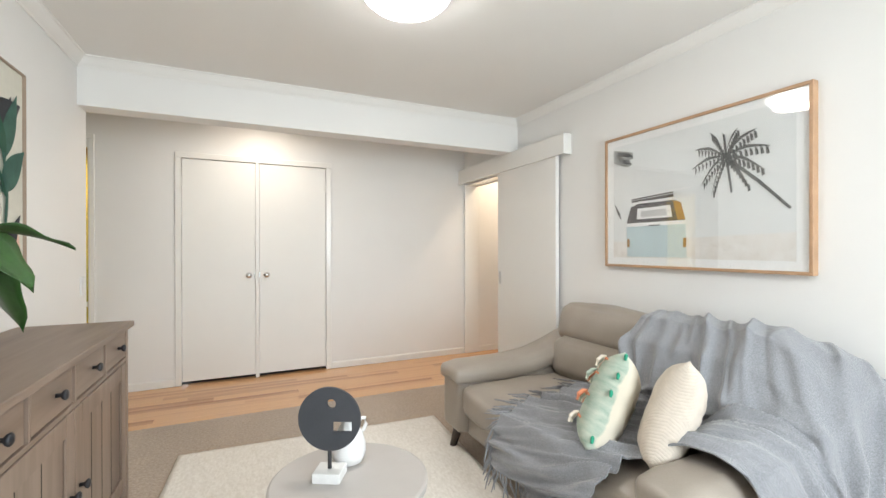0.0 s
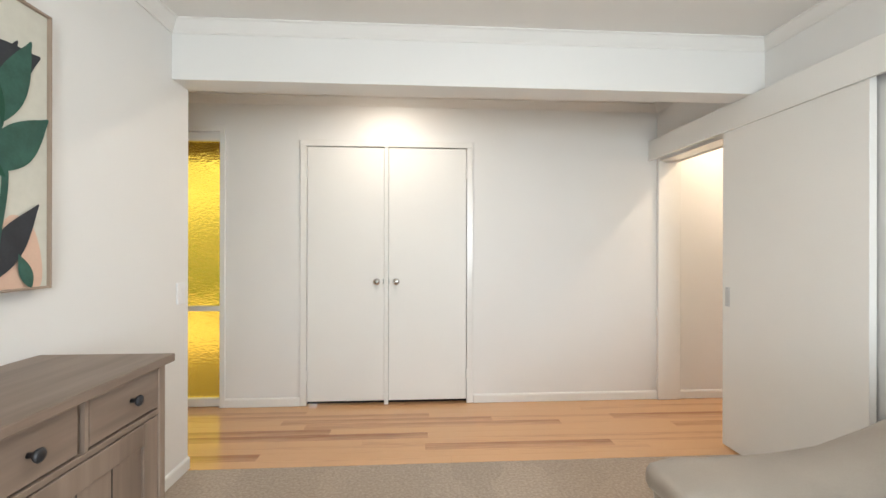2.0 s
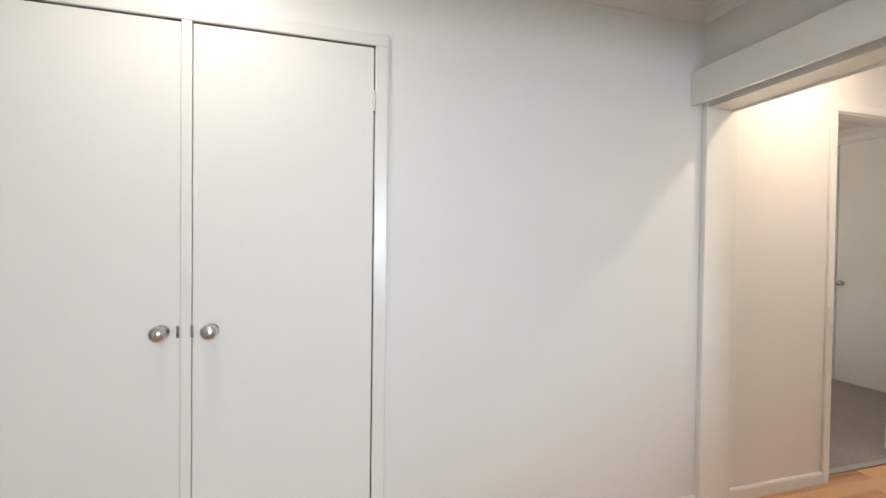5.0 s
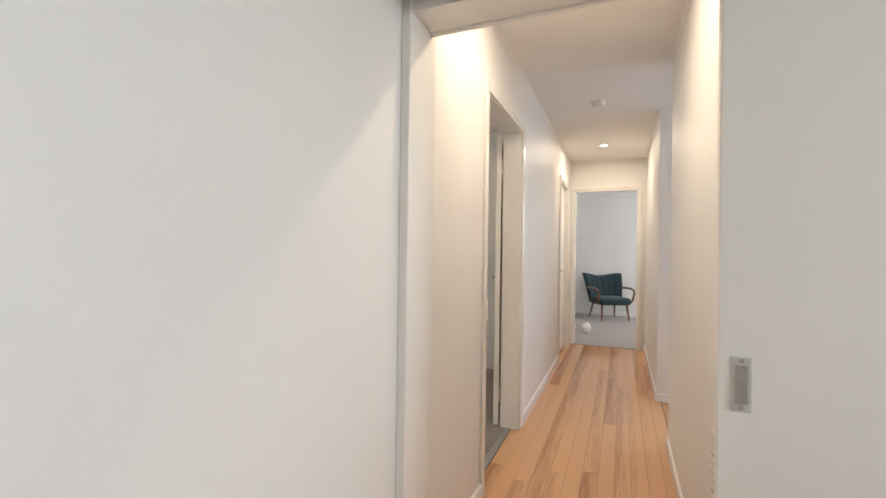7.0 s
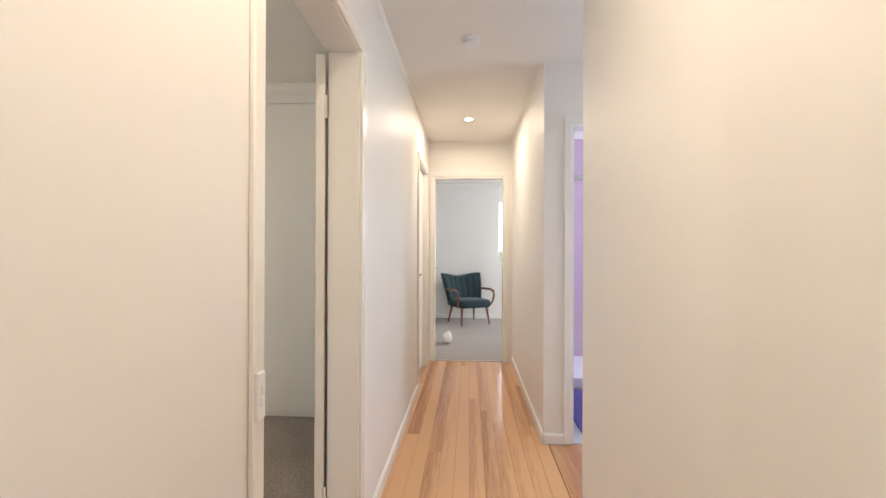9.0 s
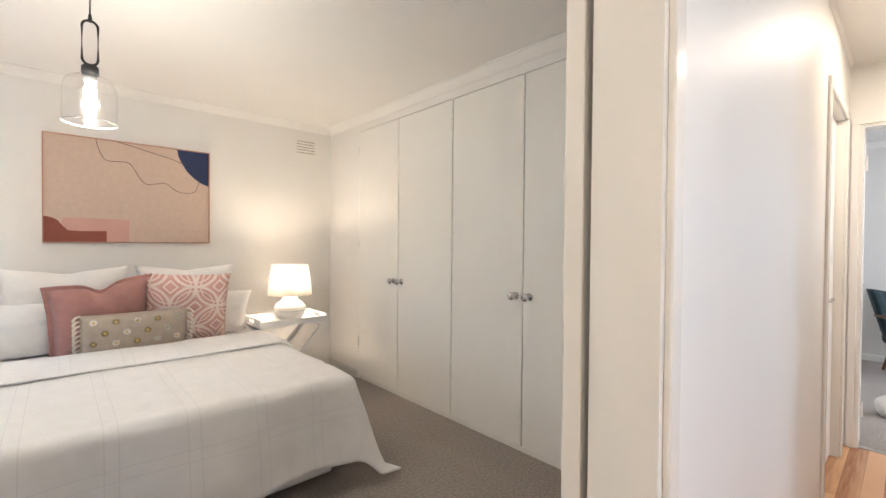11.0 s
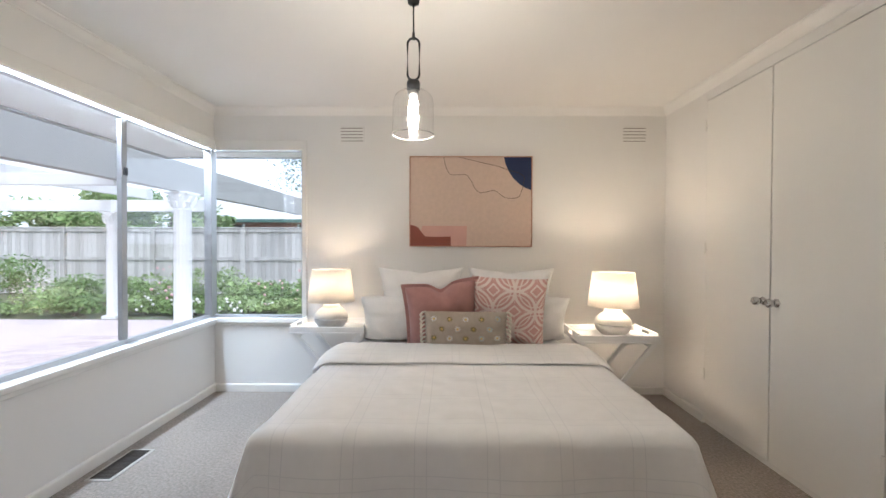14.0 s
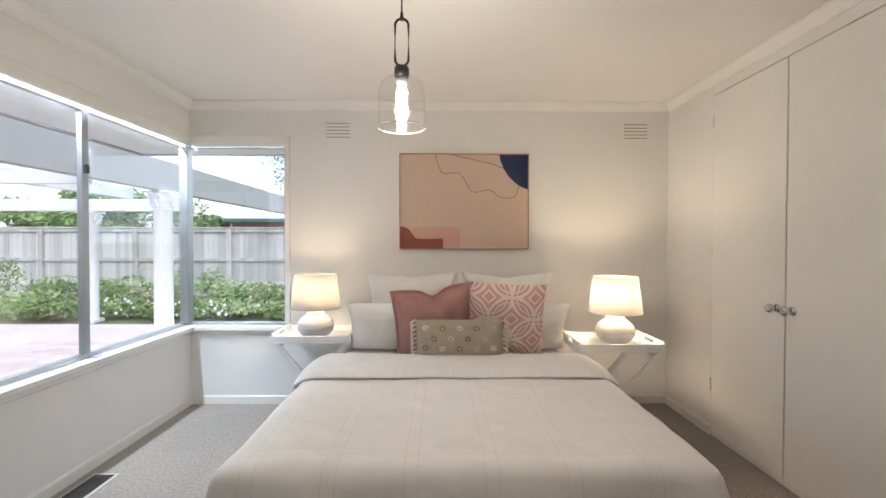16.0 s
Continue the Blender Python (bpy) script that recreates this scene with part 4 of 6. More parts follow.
table_lamp(pose(3.165, 3.440, 0.613), "ribbed two-tone ceramic lamp by the window, lit")

# Pendant
pend = thing("pendant_lamp", pose(3.925, 1.932, 0), "black pendant lamp with a clear glass bell and glowing bulb", "pendant lamp")
part("canopy", lathe(bmesh.new(), [(0.037, 2.418), (0.037, 2.40), (0.024, 2.285), (0.006, 2.28)], 24), BLACK, pend, smooth=True)
part("cord", C((0, 0, 2.145), (0, 0, 2.285), 0.003, seg=8), BLACK, pend)
part("ferrule", C((0, 0, 2.135), (0, 0, 2.165), 0.008, 0.005, 12), BLACK, pend)
loop = []
for i in range(24):
    a = math.pi * i / 23
    loop.append((0.025 * math.cos(a), 0, 2.115 + 0.025 * math.sin(a)))
for i in range(24):
    a = math.pi + math.pi * i / 23
    loop.append((0.025 * math.cos(a), 0, 1.99 + 0.025 * math.sin(a)))
part("link", tube(bmesh.new(), loop, 0.0045, 10, closed=True), BLACK, pend, smooth=True)
part("socket", lathe(bmesh.new(), [(0.008, 1.968), (0.024, 1.962), (0.028, 1.955), (0.028, 1.925), (0.02, 1.922)], 24), BLACK, pend, smooth=True)
part("holder", lathe(bmesh.new(), [(0.02, 1.921), (0.024, 1.912), (0.02, 1.893)], 20), ALU, pend, smooth=True)
glass = lathe(bmesh.new(), [(0.03, 1.922), (0.055, 1.916), (0.076, 1.9), (0.086, 1.87), (0.0875, 1.735)], 48, caps=False)
ob = part("glass_bell", glass, clear_glass("bell_glass", gloss=0.12), pend, "clear glass bell", smooth=True)
ob.visible_shadow = False
ob = part("glass_rim", tube(bmesh.new(), [(0.0875 * math.cos(a * math.pi / 24), 0.0875 * math.sin(a * math.pi / 24), 1.735) for a in range(48)], 0.0022, 6, closed=True), mat("rim_glass", (0.9, 0.9, 0.88), 0.1, trans=0.6), pend)
ob = part("bulb", lathe(bmesh.new(), [(0.012, 1.89), (0.019, 1.87), (0.019, 1.77), (0.012, 1.757), (0.002, 1.755)], 20), glowing("bulb_hot", (1, 0.86, 0.64), 30), pend, "glowing tubular bulb", smooth=True)
ob.visible_shadow = False

# Bedroom wall and floor fittings
# brown of the strips that draw slot shade on the flat vent plates
SLOT_SHADE = mat("vent_slot_shade", (0.30, 0.27, 0.24), 0.8, bump=0)
for x in (3.224, 5.615):
    grille("wall_vent", pose(x + 0.03, 3.76, 2.20, 0, 0, 0), 0.21, 0.135, 5, WALL, "painted slotted vent high on the bedroom wall", SLOT_SHADE)
t = thing("floor_vent", pose(2.205, 2.540, 0), "brown metal floor heating vent in the carpet", "air vent")
BRONZE = mat("bronze_vent", (0.075, 0.06, 0.05), 0.45, metal=0.6, var=0.2)
part("frame", B(-0.072, -0.175, 0, 0.072, 0.175, 0.006, bev=0.002), mat("vent_edge", (0.45, 0.42, 0.38), 0.4), t)
part("well", B(-0.055, -0.158, 0.0062, 0.055, 0.158, 0.0072), DARK, t)
for i in range(22):
    y = -0.15 + i * 0.0143
    part("slat", B(-0.053, y - 0.0025, 0.0073, 0.053, y + 0.0025, 0.010), BRONZE, t)


def outline_smooth(pts, n=8):
    """A smooth closed outline through a few points."""
    out, k = [], len(pts)
    for i in range(k):
        p0, p1, p2, p3 = (Vector(pts[(i + j - 1) % k]) for j in range(4))
        for s in range(n):
            t = s / n
            out.append(tuple(0.5 * (2 * p1 + (p2 - p0) * t + (2 * p0 - 5 * p1 + 4 * p2 - p3) * t * t + (3 * p1 - p0 - 3 * p2 + p3) * t ** 3)))
    return out


def curve_smooth(pts, n=8):
    out = []
    for i in range(len(pts) - 1):
        p0, p1, p2, p3 = (Vector(pts[max(0, min(len(pts) - 1, i + j - 1))]) for j in range(4))
        for s in range(n):
            t = s / n
            out.append(tuple(0.5 * (2 * p1 + (p2 - p0) * t + (2 * p0 - 5 * p1 + 4 * p2 - p3) * t * t + (3 * p1 - p0 - 3 * p2 + p3) * t ** 3)))
    return out + [tuple(pts[-1])]


def paint(parent, w, h, pts, layer, material, smooth=True, name="painted_shape"):
    """A flat painted shape on a picture that faces local -y; points in fractions, v down from the top."""
    pts = [(min(1, max(0, u)), min(1, max(0, v))) for u, v in (outline_smooth(pts) if smooth else pts)]
    clean = [p for i, p in enumerate(pts) if (Vector(p) - Vector(pts[i - 1])).length > 1e-5]
    bm = bmesh.new()
    d = -0.0007 * layer
    f = bm.faces.new([bm.verts.new(((u - 0.5) * w, d, (0.5 - v) * h)) for u, v in clean])
    f.normal_update()
    if f.normal.y > 0:
        f.normal_flip()
    bmesh.ops.triangulate(bm, faces=[f])
    return part(name, bm, material, parent)


def picture(name, m, w, h, frame_w, depth, canvas, frame_mat, label):
    """A framed picture that faces local -y; its canvas front lies at y=0."""
    t = thing(name, m, label, "picture")
    c = part("canvas", B(-w / 2, 0.0, -h / 2, w / 2, 0.008, h / 2), canvas, t)
    e = frame_w
    for a in ((-w / 2 - e, -h / 2 - e, w / 2 + e, -h / 2), (-w / 2 - e, h / 2, w / 2 + e, h / 2 + e), (-w / 2 - e, -h / 2, -w / 2, h / 2), (w / 2, -h / 2, w / 2 + e, h / 2)):
        part("frame", B(a[0], -0.012, a[1], a[2], depth, a[3], bev=0.0015), frame_mat, t)
    return t, c


OAK = mat("oak_frame", (0.46, 0.28, 0.16), 0.45, var=0.15, scale=10, fine=80, stretch=(1, 1, 1))
ROSE = mat("copper_frame", (0.50, 0.27, 0.18), 0.35, metal=0.3, var=0.08)
art, canvas = picture("abstract_painting", pose(4.265, 3.734, 1.632), 1.02, 0.748, 0.007, 0.026, mat("peach_canvas", (0.62, 0.475, 0.385), 0.85, var=0.05, scale=30, fine=400, bump=0.05), ROSE, "abstract painting in peach, navy and terracotta, copper frame")
paint(canvas, 1.02, 0.748, [(0.10, 0.775), (0.47, 0.775), (0.465, 1.0), (0.05, 1.0)], 1, mat("pink_paint", (0.62, 0.36, 0.30), 0.85), False)
paint(canvas, 1.02, 0.748, [(0, 0.765), (0.04, 0.775), (0.07, 0.80), (0.10, 0.86), (0.125, 0.895), (0.20, 0.90), (0.335, 0.895), (0.335, 1.0), (0, 1.0)], 2, mat("terracotta_paint", (0.28, 0.085, 0.06), 0.8), False)
paint(canvas, 1.02, 0.748, [(0.775, 0), (0.785, 0.07), (0.81, 0.15), (0.85, 0.235), (0.90, 0.30), (0.95, 0.345), (1.0, 0.37), (1.0, 0)], 1, mat("navy_paint", (0.022, 0.036, 0.10), 0.8), False)
LINE = mat("line_paint", (0.05, 0.035, 0.03), 0.8)
for pts in ([(0.275, 0), (0.29, 0.09), (0.32, 0.18), (0.36, 0.20), (0.42, 0.195), (0.465, 0.20), (0.50, 0.26), (0.54, 0.36), (0.58, 0.40), (0.63, 0.39), (0.70, 0.375), (0.745, 0.42), (0.80, 0.46), (0.89, 0.45), (0.92, 0.38), (0.945, 0.23)],
            [(0.40, 0), (0.50, 0.03), (0.62, 0.07), (0.72, 0.10), (0.80, 0.14), (0.90, 0.18), (0.945, 0.23)]):
    c = [((u - 0.5) * 1.02, -0.0014, (0.5 - v) * 0.748) for u, v in curve_smooth(pts)]
    part("painted_line", tube(bmesh.new(), c, 0.002, 5), LINE, canvas)


# Lounge
t = thing("ceiling_light", pose(1.21, -2.58, H), "round white oyster ceiling light, switched on", "ceiling light")
part("base", lathe(bmesh.new(), [(0.215, 0), (0.215, -0.02), (0.20, -0.022)], 40), WHITEW, t)
ob = part("diffuser", lathe(bmesh.new(), [(0.20, -0.022), (0.198, -0.04), (0.17, -0.065), (0.11, -0.085), (0.04, -0.094), (0.002, -0.095)], 40), glowing("opal_glow", (1.0, 0.97, 0.92), 2.4), t, "glowing opal diffuser", smooth=True)
ob.visible_shadow = False

LEATHER = mat("taupe_leather", (0.31, 0.268, 0.225), 0.36, var=0.10, scale=4, fine=200, bump=0.08)
SEAM = mat("leather_seam", (0.09, 0.075, 0.06), 0.6)
DWOOD = mat("dark_wood_leg", (0.05, 0.035, 0.028), 0.4, var=0.2)


def puff(bm, x0, y0, z0, x1, y1, z1, r=0.05, bulge=0.02, n=10, seed=0):
    """A stuffed block: rounded edges, faces that swell, a little slack."""
    c = Vector(((x0 + x1) / 2, (y0 + y1) / 2, (z0 + z1) / 2))
    half = Vector((abs(x1 - x0) / 2, abs(y1 - y0) / 2, abs(z1 - z0) / 2))
    bmesh.ops.create_cube(bm, size=2.0)
    bmesh.ops.subdivide_edges(bm, edges=bm.edges[:], cuts=n, use_grid_fill=True)
    verts = bm.verts[:]
    for v in verts:
        p = v.co.copy()
        q = Vector([max(-half[i] + r, min(half[i] - r, p[i] * half[i])) for i in range(3)])
        d = Vector([p[i] * half[i] - q[i] for i in range(3)])
        if d.length > 1e-6:
            d = d.normalized() * r
        s = q + d
        for i in range(3):
            a, b = (i + 1) % 3, (i + 2) % 3
            s[i] += math.copysign(bulge * (1 - p[a] ** 2) * (1 - p[b] ** 2), p[i]) * abs(p[i]) ** 6
        s += Vector((1, 1, 1)) * 0.004 * noise.noise((s + c) * 7 + Vector((seed, 0, 0)))
        v.co = s + c
    return bm


def P(*a, **k):
    return puff(bmesh.new(), *a, **k)


sofa = thing("sofa", pose(0, 0, 0), "taupe leather two-seat sofa on dark angled legs", "sofa")
YF, YN = -1.985, -3.64
part("base", P(1.72, YN + 0.03, 0.12, 2.66, YF - 0.03, 0.30, r=0.03, bulge=0.006), LEATHER, sofa, smooth=True)
for i, (ya, yb) in enumerate(((-2.215, -2.84), (-2.845, -3.47))):
    part("seat_cushion", P(1.665, yb, 0.25, 2.36, ya, 0.435, r=0.05, bulge=0.022, seed=i), LEATHER, sofa, smooth=True)
    bm = puff(bmesh.new(), -0.11, yb - 0.005, -0.12, 0.11, ya + 0.02 * (1 - i), 0.12, r=0.06, bulge=0.03, seed=i + 4)
    bmesh.ops.transform(bm, matrix=Matrix.Translation((2.44, 0, 0.525)) @ Matrix.Rotation(radians(12), 4, "Y"), verts=bm.verts)
    part("back_cushion", bm, LEATHER, sofa, smooth=True)
    bm = puff(bmesh.new(), -0.12, yb - 0.005, -0.125, 0.12, ya + 0.06 * (1 - i), 0.125, r=0.065, bulge=0.03, seed=i + 8)
    bmesh.ops.transform(bm, matrix=Matrix.Translation((2.535, 0, 0.725 - 0.055 * i)) @ Matrix.Rotation(radians(14), 4, "Y"), verts=bm.verts)
    part("headrest", bm, LEATHER, sofa, smooth=True)
    part("seam", tube(bmesh.new(), [(2.45, yb + 0.02, 0.838 - 0.055 * i), (2.46, (ya + yb) / 2, 0.846 - 0.055 * i), (2.45, ya, 0.838 - 0.055 * i)], 0.0025, 5), SEAM, sofa)
for ya, yb in ((YF, -2.225), (-3.46, YN)):
    bm = puff(bmesh.new(), 1.66, yb, 0.13, 2.70, ya, 0.47, r=0.04, bulge=0.008, seed=ya)
    part("arm", bm, LEATHER, sofa, smooth=True)
    bm = puff(bmesh.new(), 1.64, yb - 0.012, 0.41, 2.60, ya + 0.012, 0.52, r=0.045, bulge=0.012, seed=ya + 2)
    for v in bm.verts:
        f = max(0.0, v.co.x - 2.0)
        v.co.z += 0.16 * f * f / 0.36 + 0.012 * (1 - ((v.co.y - (ya + yb) / 2) / 0.13) ** 2)
    part("arm_pad", bm, LEATHER, sofa, smooth=True)
part("back_panel", P(2.60, YN + 0.02, 0.14, 2.74, YF - 0.02, 0.74, r=0.04, bulge=0.006), LEATHER, sofa, smooth=True)
for x, y, dx in ((1.74, YF - 0.08, -0.05), (1.74, YN + 0.08, -0.05), (2.60, YF - 0.08, 0.04), (2.60, YN + 0.08, 0.04)):
    part("leg", C((x, y, 0.15), (x + dx, y, 0), 0.032, 0.02, 12), DWOOD, sofa)

THROW = mat("grey_blue_wool", (0.155, 0.157, 0.167), 0.95, color2=(0.31, 0.312, 0.33), scale=240, fine=700, bump=0.12, sheen=0.4)
throw = thing("throw_blanket", pose(0, 0, 0), "grey-blue woven throw draped over the sofa, fringed ends", "throw blanket")
PROFILE = [(2.80, 0.46), (2.79, 0.70), (2.73, 0.825), (2.60, 0.868), (2.44, 0.855), (2.325, 0.76), (2.26, 0.64), (2.22, 0.51), (2.08, 0.480), (1.88, 0.478), (1.72, 0.466), (1.632, 0.425), (1.612, 0.33), (1.606, 0.22)]


def ease(x):
    x = max(0.0, min(1.0, x))
    return x * x * (3 - 2 * x)


def crease(a, b, c):
    """A ridge that wanders: 1 on its crest, 0 in the hollows."""
    return math.exp(-(noise.noise(Vector((a, b, c))) / 0.24) ** 2)


def throw_point(u, v):
    """The throw: over the back, down to the seat and its front; at its side over the arm, where it hangs down."""
    q = v * (len(PROFILE) - 1)
    i = min(int(q), len(PROFILE) - 2)
    f = q - i
    x = PROFILE[i][0] * (1 - f) + PROFILE[i + 1][0] * f
    z = PROFILE[i][1] * (1 - f) + PROFILE[i + 1][1] * f
    seat = ease((v - 0.46) / 0.12)
    U = u * (1 - 0.42 * ease((v - 0.66) / 0.09) - 0.08 * ease((v - 0.80) / 0.2))
    far = -2.78 - 0.05 * ease((v - 0.1) / 0.3) + 0.10 * seat
    far += 0.03 * noise.noise(Vector((v * 9, 0, 3))) * seat
    y = far + (-3.44 - far) * min(1.0, U / 0.66)
    arm = 0.570 + 0.16 * max(0.0, min(x, 2.6) - 2.0) ** 2 / 0.36
    onto = ease((U - 0.61) / 0.25) * (1 - seat) + ease((U - 0.58) / 0.12) * seat
    z = z * (1 - onto) + (arm if v > 0.16 else min(z, arm)) * onto
    over = max(0.0, U - 0.66) / 0.34
    y -= 0.24 * min(1.0, over / 0.5)
    hang = max(0.0, over - 0.5) / 0.5
    z -= 0.36 * hang + 0.05 * ease((over - 0.3) / 0.25)
    y -= 0.05 * hang
    p, w = U * 1.1 + 0.06 * noise.noise(Vector((U * 3, v * 4, 2))), v * 1.6
    a1, b1 = p * 0.88 - w * 0.48, p * 0.48 + w * 0.88
    back = 0.026 * crease(a1 * 5.5, b1 * 1.1, 1.7) + 0.013 * crease(a1 * 13, b1 * 2.4, 5.2) + 0.007 * noise.noise(Vector((a1 * 22, b1 * 9, 8)))
    a2, b2 = w * 0.94 + p * 0.34, p * 0.94 - w * 0.34
    flat = 0.030 * crease(a2 * 13, b2 * 1.5, 3.1) + 0.014 * crease(a2 * 27, b2 * 3.0, 6.6) + 0.008 * noise.noise(Vector((a2 * 34, b2 * 12, 4)))
    bunch = 0.045 * math.exp(-((v - 0.53) / 0.07) ** 2 - ((U - 0.52) / 0.22) ** 2) * (0.4 + crease(a2 * 11, b2 * 2.2, 9.4))
    folds = back * (1 - seat) + flat * seat + bunch
    front = ease((v - 0.84) / 0.08)
    steep = ease((v - 0.33) / 0.07) * (1 - ease((v - 0.50) / 0.06)) * (1 - onto)
    x -= (folds + 0.012) * max(steep, front) + 0.3 * folds * (1 - seat)
    z += (folds + 0.008) * (1 - 0.75 * max(front, steep)) * (1 - 0.8 * hang)
    y -= (folds * 1.2 + 0.008) * min(1.0, hang * 3) + 0.02 * noise.noise(Vector((v * 6, U * 2, 5)))
    return (x, y, z)


cloth("blanket", 190, 220, throw_point, THROW, throw, "", 0.005, (1.1, 1.6))
rng5 = random.Random(5)


def strand(p, way, length):
    """One knotted tassel of the fringe: a thick knot, then yarn that thins and bends down."""
    p, way = Vector(p), Vector(way).normalized()
    side = Vector((rng5.uniform(-1, 1), rng5.uniform(-1, 1), rng5.uniform(-0.2, 0.2))) * 0.034
    pts = [p + Vector((0, 0, 0.002)), p + way * length * 0.25 + Vector((0, 0, 0.003)), p + way * length * 0.6 + side * 0.6, p + way * length + side]
    part("fringe", tube(bmesh.new(), [tuple(k) for k in pts], [0.004, 0.0055, 0.004, 0.002], 5), THROW, throw)


for i in range(62):
    v = 0.565 + 0.43 * i / 61
    p = throw_point(0.0, v)
    drop = ease((v - 0.84) / 0.08)
    strand(p, (-0.55 * (1 - drop) - 0.08, 0.8 * (1 - drop) + 0.12, -0.10 - drop), rng5.uniform(0.07, 0.12))
for i in range(30):
    strand(throw_point(i / 29, 1.0), (-0.06, rng5.uniform(-0.1, 0.1), -1), rng5.uniform(0.07, 0.11))
for i in range(26):
    strand(throw_point(1.0, 0.22 + 0.44 * i / 25), (0.05, -0.15, -1), rng5.uniform(0.06, 0.10))

SAGE = mat("sage_woven", (0.25, 0.34, 0.27), 0.95, color2=(0.50, 0.52, 0.43), scale=12, fine=220, bump=0.12, stretch=(1, 1, 4))
IVORY = mat("ivory_cotton", (0.56, 0.49, 0.41), 0.95, var=0.07, scale=40, fine=350, bump=0.12)


def two_sided_weave(m, color):
    """The cushion's back is plain cloth of that colour; the woven front reaches unevenly round its seam."""
    n, l = m.node_tree.nodes, m.node_tree.links
    tc, no, sep = n.new("ShaderNodeTexCoord"), n.new("ShaderNodeTexNoise"), n.new("ShaderNodeSeparateXYZ")
    no.inputs["Scale"].default_value = 14
    l.new(tc.outputs["Object"], sep.inputs[0])
    l.new(tc.outputs["Object"], no.inputs[0])
    add, step, mix = n.new("ShaderNodeMath"), n.new("ShaderNodeMapRange"), n.new("ShaderNodeMixRGB")
    add.operation = "MULTIPLY_ADD"
    add.inputs[1].default_value = 0.06
    l.new(no.outputs[0], add.inputs[0])
    l.new(sep.outputs[1], add.inputs[2])
    step.inputs["From Min"].default_value, step.inputs["From Max"].default_value = 0.052, 0.062
    l.new(add.outputs[0], step.inputs[0])
    b = n["Principled BSDF"]
    l.new(step.outputs[0], mix.inputs[0])
    l.new(b.inputs["Base Color"].links[0].from_socket, mix.inputs[1])
    mix.inputs[2].default_value = (*color, 1)
    l.new(mix.outputs[0], b.inputs["Base Color"])


def diamond_quilting(m, step):
    """Stitched lines in nested diamonds, as relief."""
    n, l = m.node_tree.nodes, m.node_tree.links
    tc, sep = n.new("ShaderNodeTexCoord"), n.new("ShaderNodeSeparateXYZ")
    l.new(tc.outputs["Object"], sep.inputs[0])

    def op(kind, a, b=0.0):
        q = n.new("ShaderNodeMath")
        q.operation = kind
        for k, v in enumerate((a, b)):
            if isinstance(v, (int, float)):
                q.inputs[k].default_value = v
            else:
                l.new(v, q.inputs[k])
        return q.outputs[0]
    ring = op("ADD", op("ABSOLUTE", sep.outputs[0]), op("ABSOLUTE", op("SUBTRACT", sep.outputs[2], 0.19)))
    wave = op("ABSOLUTE", op("SINE", op("MULTIPLY", ring, math.pi / step)))
    bp = n.new("ShaderNodeBump")
    bp.inputs["Strength"].default_value = 0.3
    bp.inputs["Distance"].default_value = 0.003
    b = n["Principled BSDF"]
    l.new(b.inputs["Normal"].links[0].from_socket, bp.inputs["Normal"])
    l.new(wave, bp.inputs["Height"])
    l.new(bp.outputs[0], b.inputs["Normal"])


two_sided_weave(SAGE, (0.62, 0.56, 0.45))
diamond_quilting(IVORY, 0.012)


def standing(x, y, z, nrm, up):
    """A pose whose local -y looks along nrm and whose z leans as up."""
    n = -Vector(nrm).normalized()
    xx = n.cross(Vector(up)).normalized()
    zz = xx.cross(n).normalized()
    return Matrix.Translation((x, y, z)) @ Matrix((xx, n, zz)).transposed().to_4x4()


c1 = cushion("cushion", standing(1.80, -3.12, 0.415, (-0.50, 0.80, 0.30), (0.34, 0.22, 1)), 0.40, 0.39, 0.17, SAGE, "sage green woven cushion with coral and cream tassels", 0.06, 0.0, "cushion", 0.006, 0.0, 7)
CORAL = mat("coral_yarn", (0.65, 0.25, 0.13), 0.95, var=0.15)
TEAL = mat("green_yarn", (0.03, 0.28, 0.17), 0.95, var=0.15)


def face_y(x, z):
    """Depth of the cushion's woven front at that place."""
    return -max(0.0, (1 - (x / 0.20) ** 4) * (1 - (z / 0.195 - 1) ** 4)) ** 0.55 * 0.085


for z in (0.10, 0.19, 0.28, 0.345):
    part("stripe", tube(bmesh.new(), [(0.02 + 0.028 * k, face_y(0.02 + 0.028 * k, z) - 0.002, z + 0.004 * math.sin(k * 2)) for k in range(6)], 0.004, 6), CORAL, c1)
    for k in range(6):
        x = -0.14 + 0.052 * k
        y = face_y(x, z) - 0.002
        part("tassel", tube(bmesh.new(), [(x, y, z + 0.012), (x, y - 0.014, z + 0.004), (x + 0.004, y - 0.024, z - 0.016), (x + 0.006, y - 0.022, z - 0.04)], [0.005, 0.010, 0.009, 0.006], 6), (CORAL, CREAM, SAGE, CREAM)[(k + int(z * 20)) % 4], c1)
for z in (0.05, 0.23, 0.30, 0.378):
    part("tassel", tube(bmesh.new(), [(0.185, 0.004, z + 0.008), (0.198, 0.008, z), (0.203, 0.012, z - 0.016)], [0.004, 0.008, 0.005], 6), TEAL, c1)
cushion("cushion", standing(1.90, -3.33, 0.425, (-0.46, 0.84, 0.28), (0.28, 0.25, 1)), 0.40, 0.385, 0.17, IVORY, "plain ivory quilted cushion on the throw", 0.06, 0.0, "cushion", 0.007, 0.0, 9)

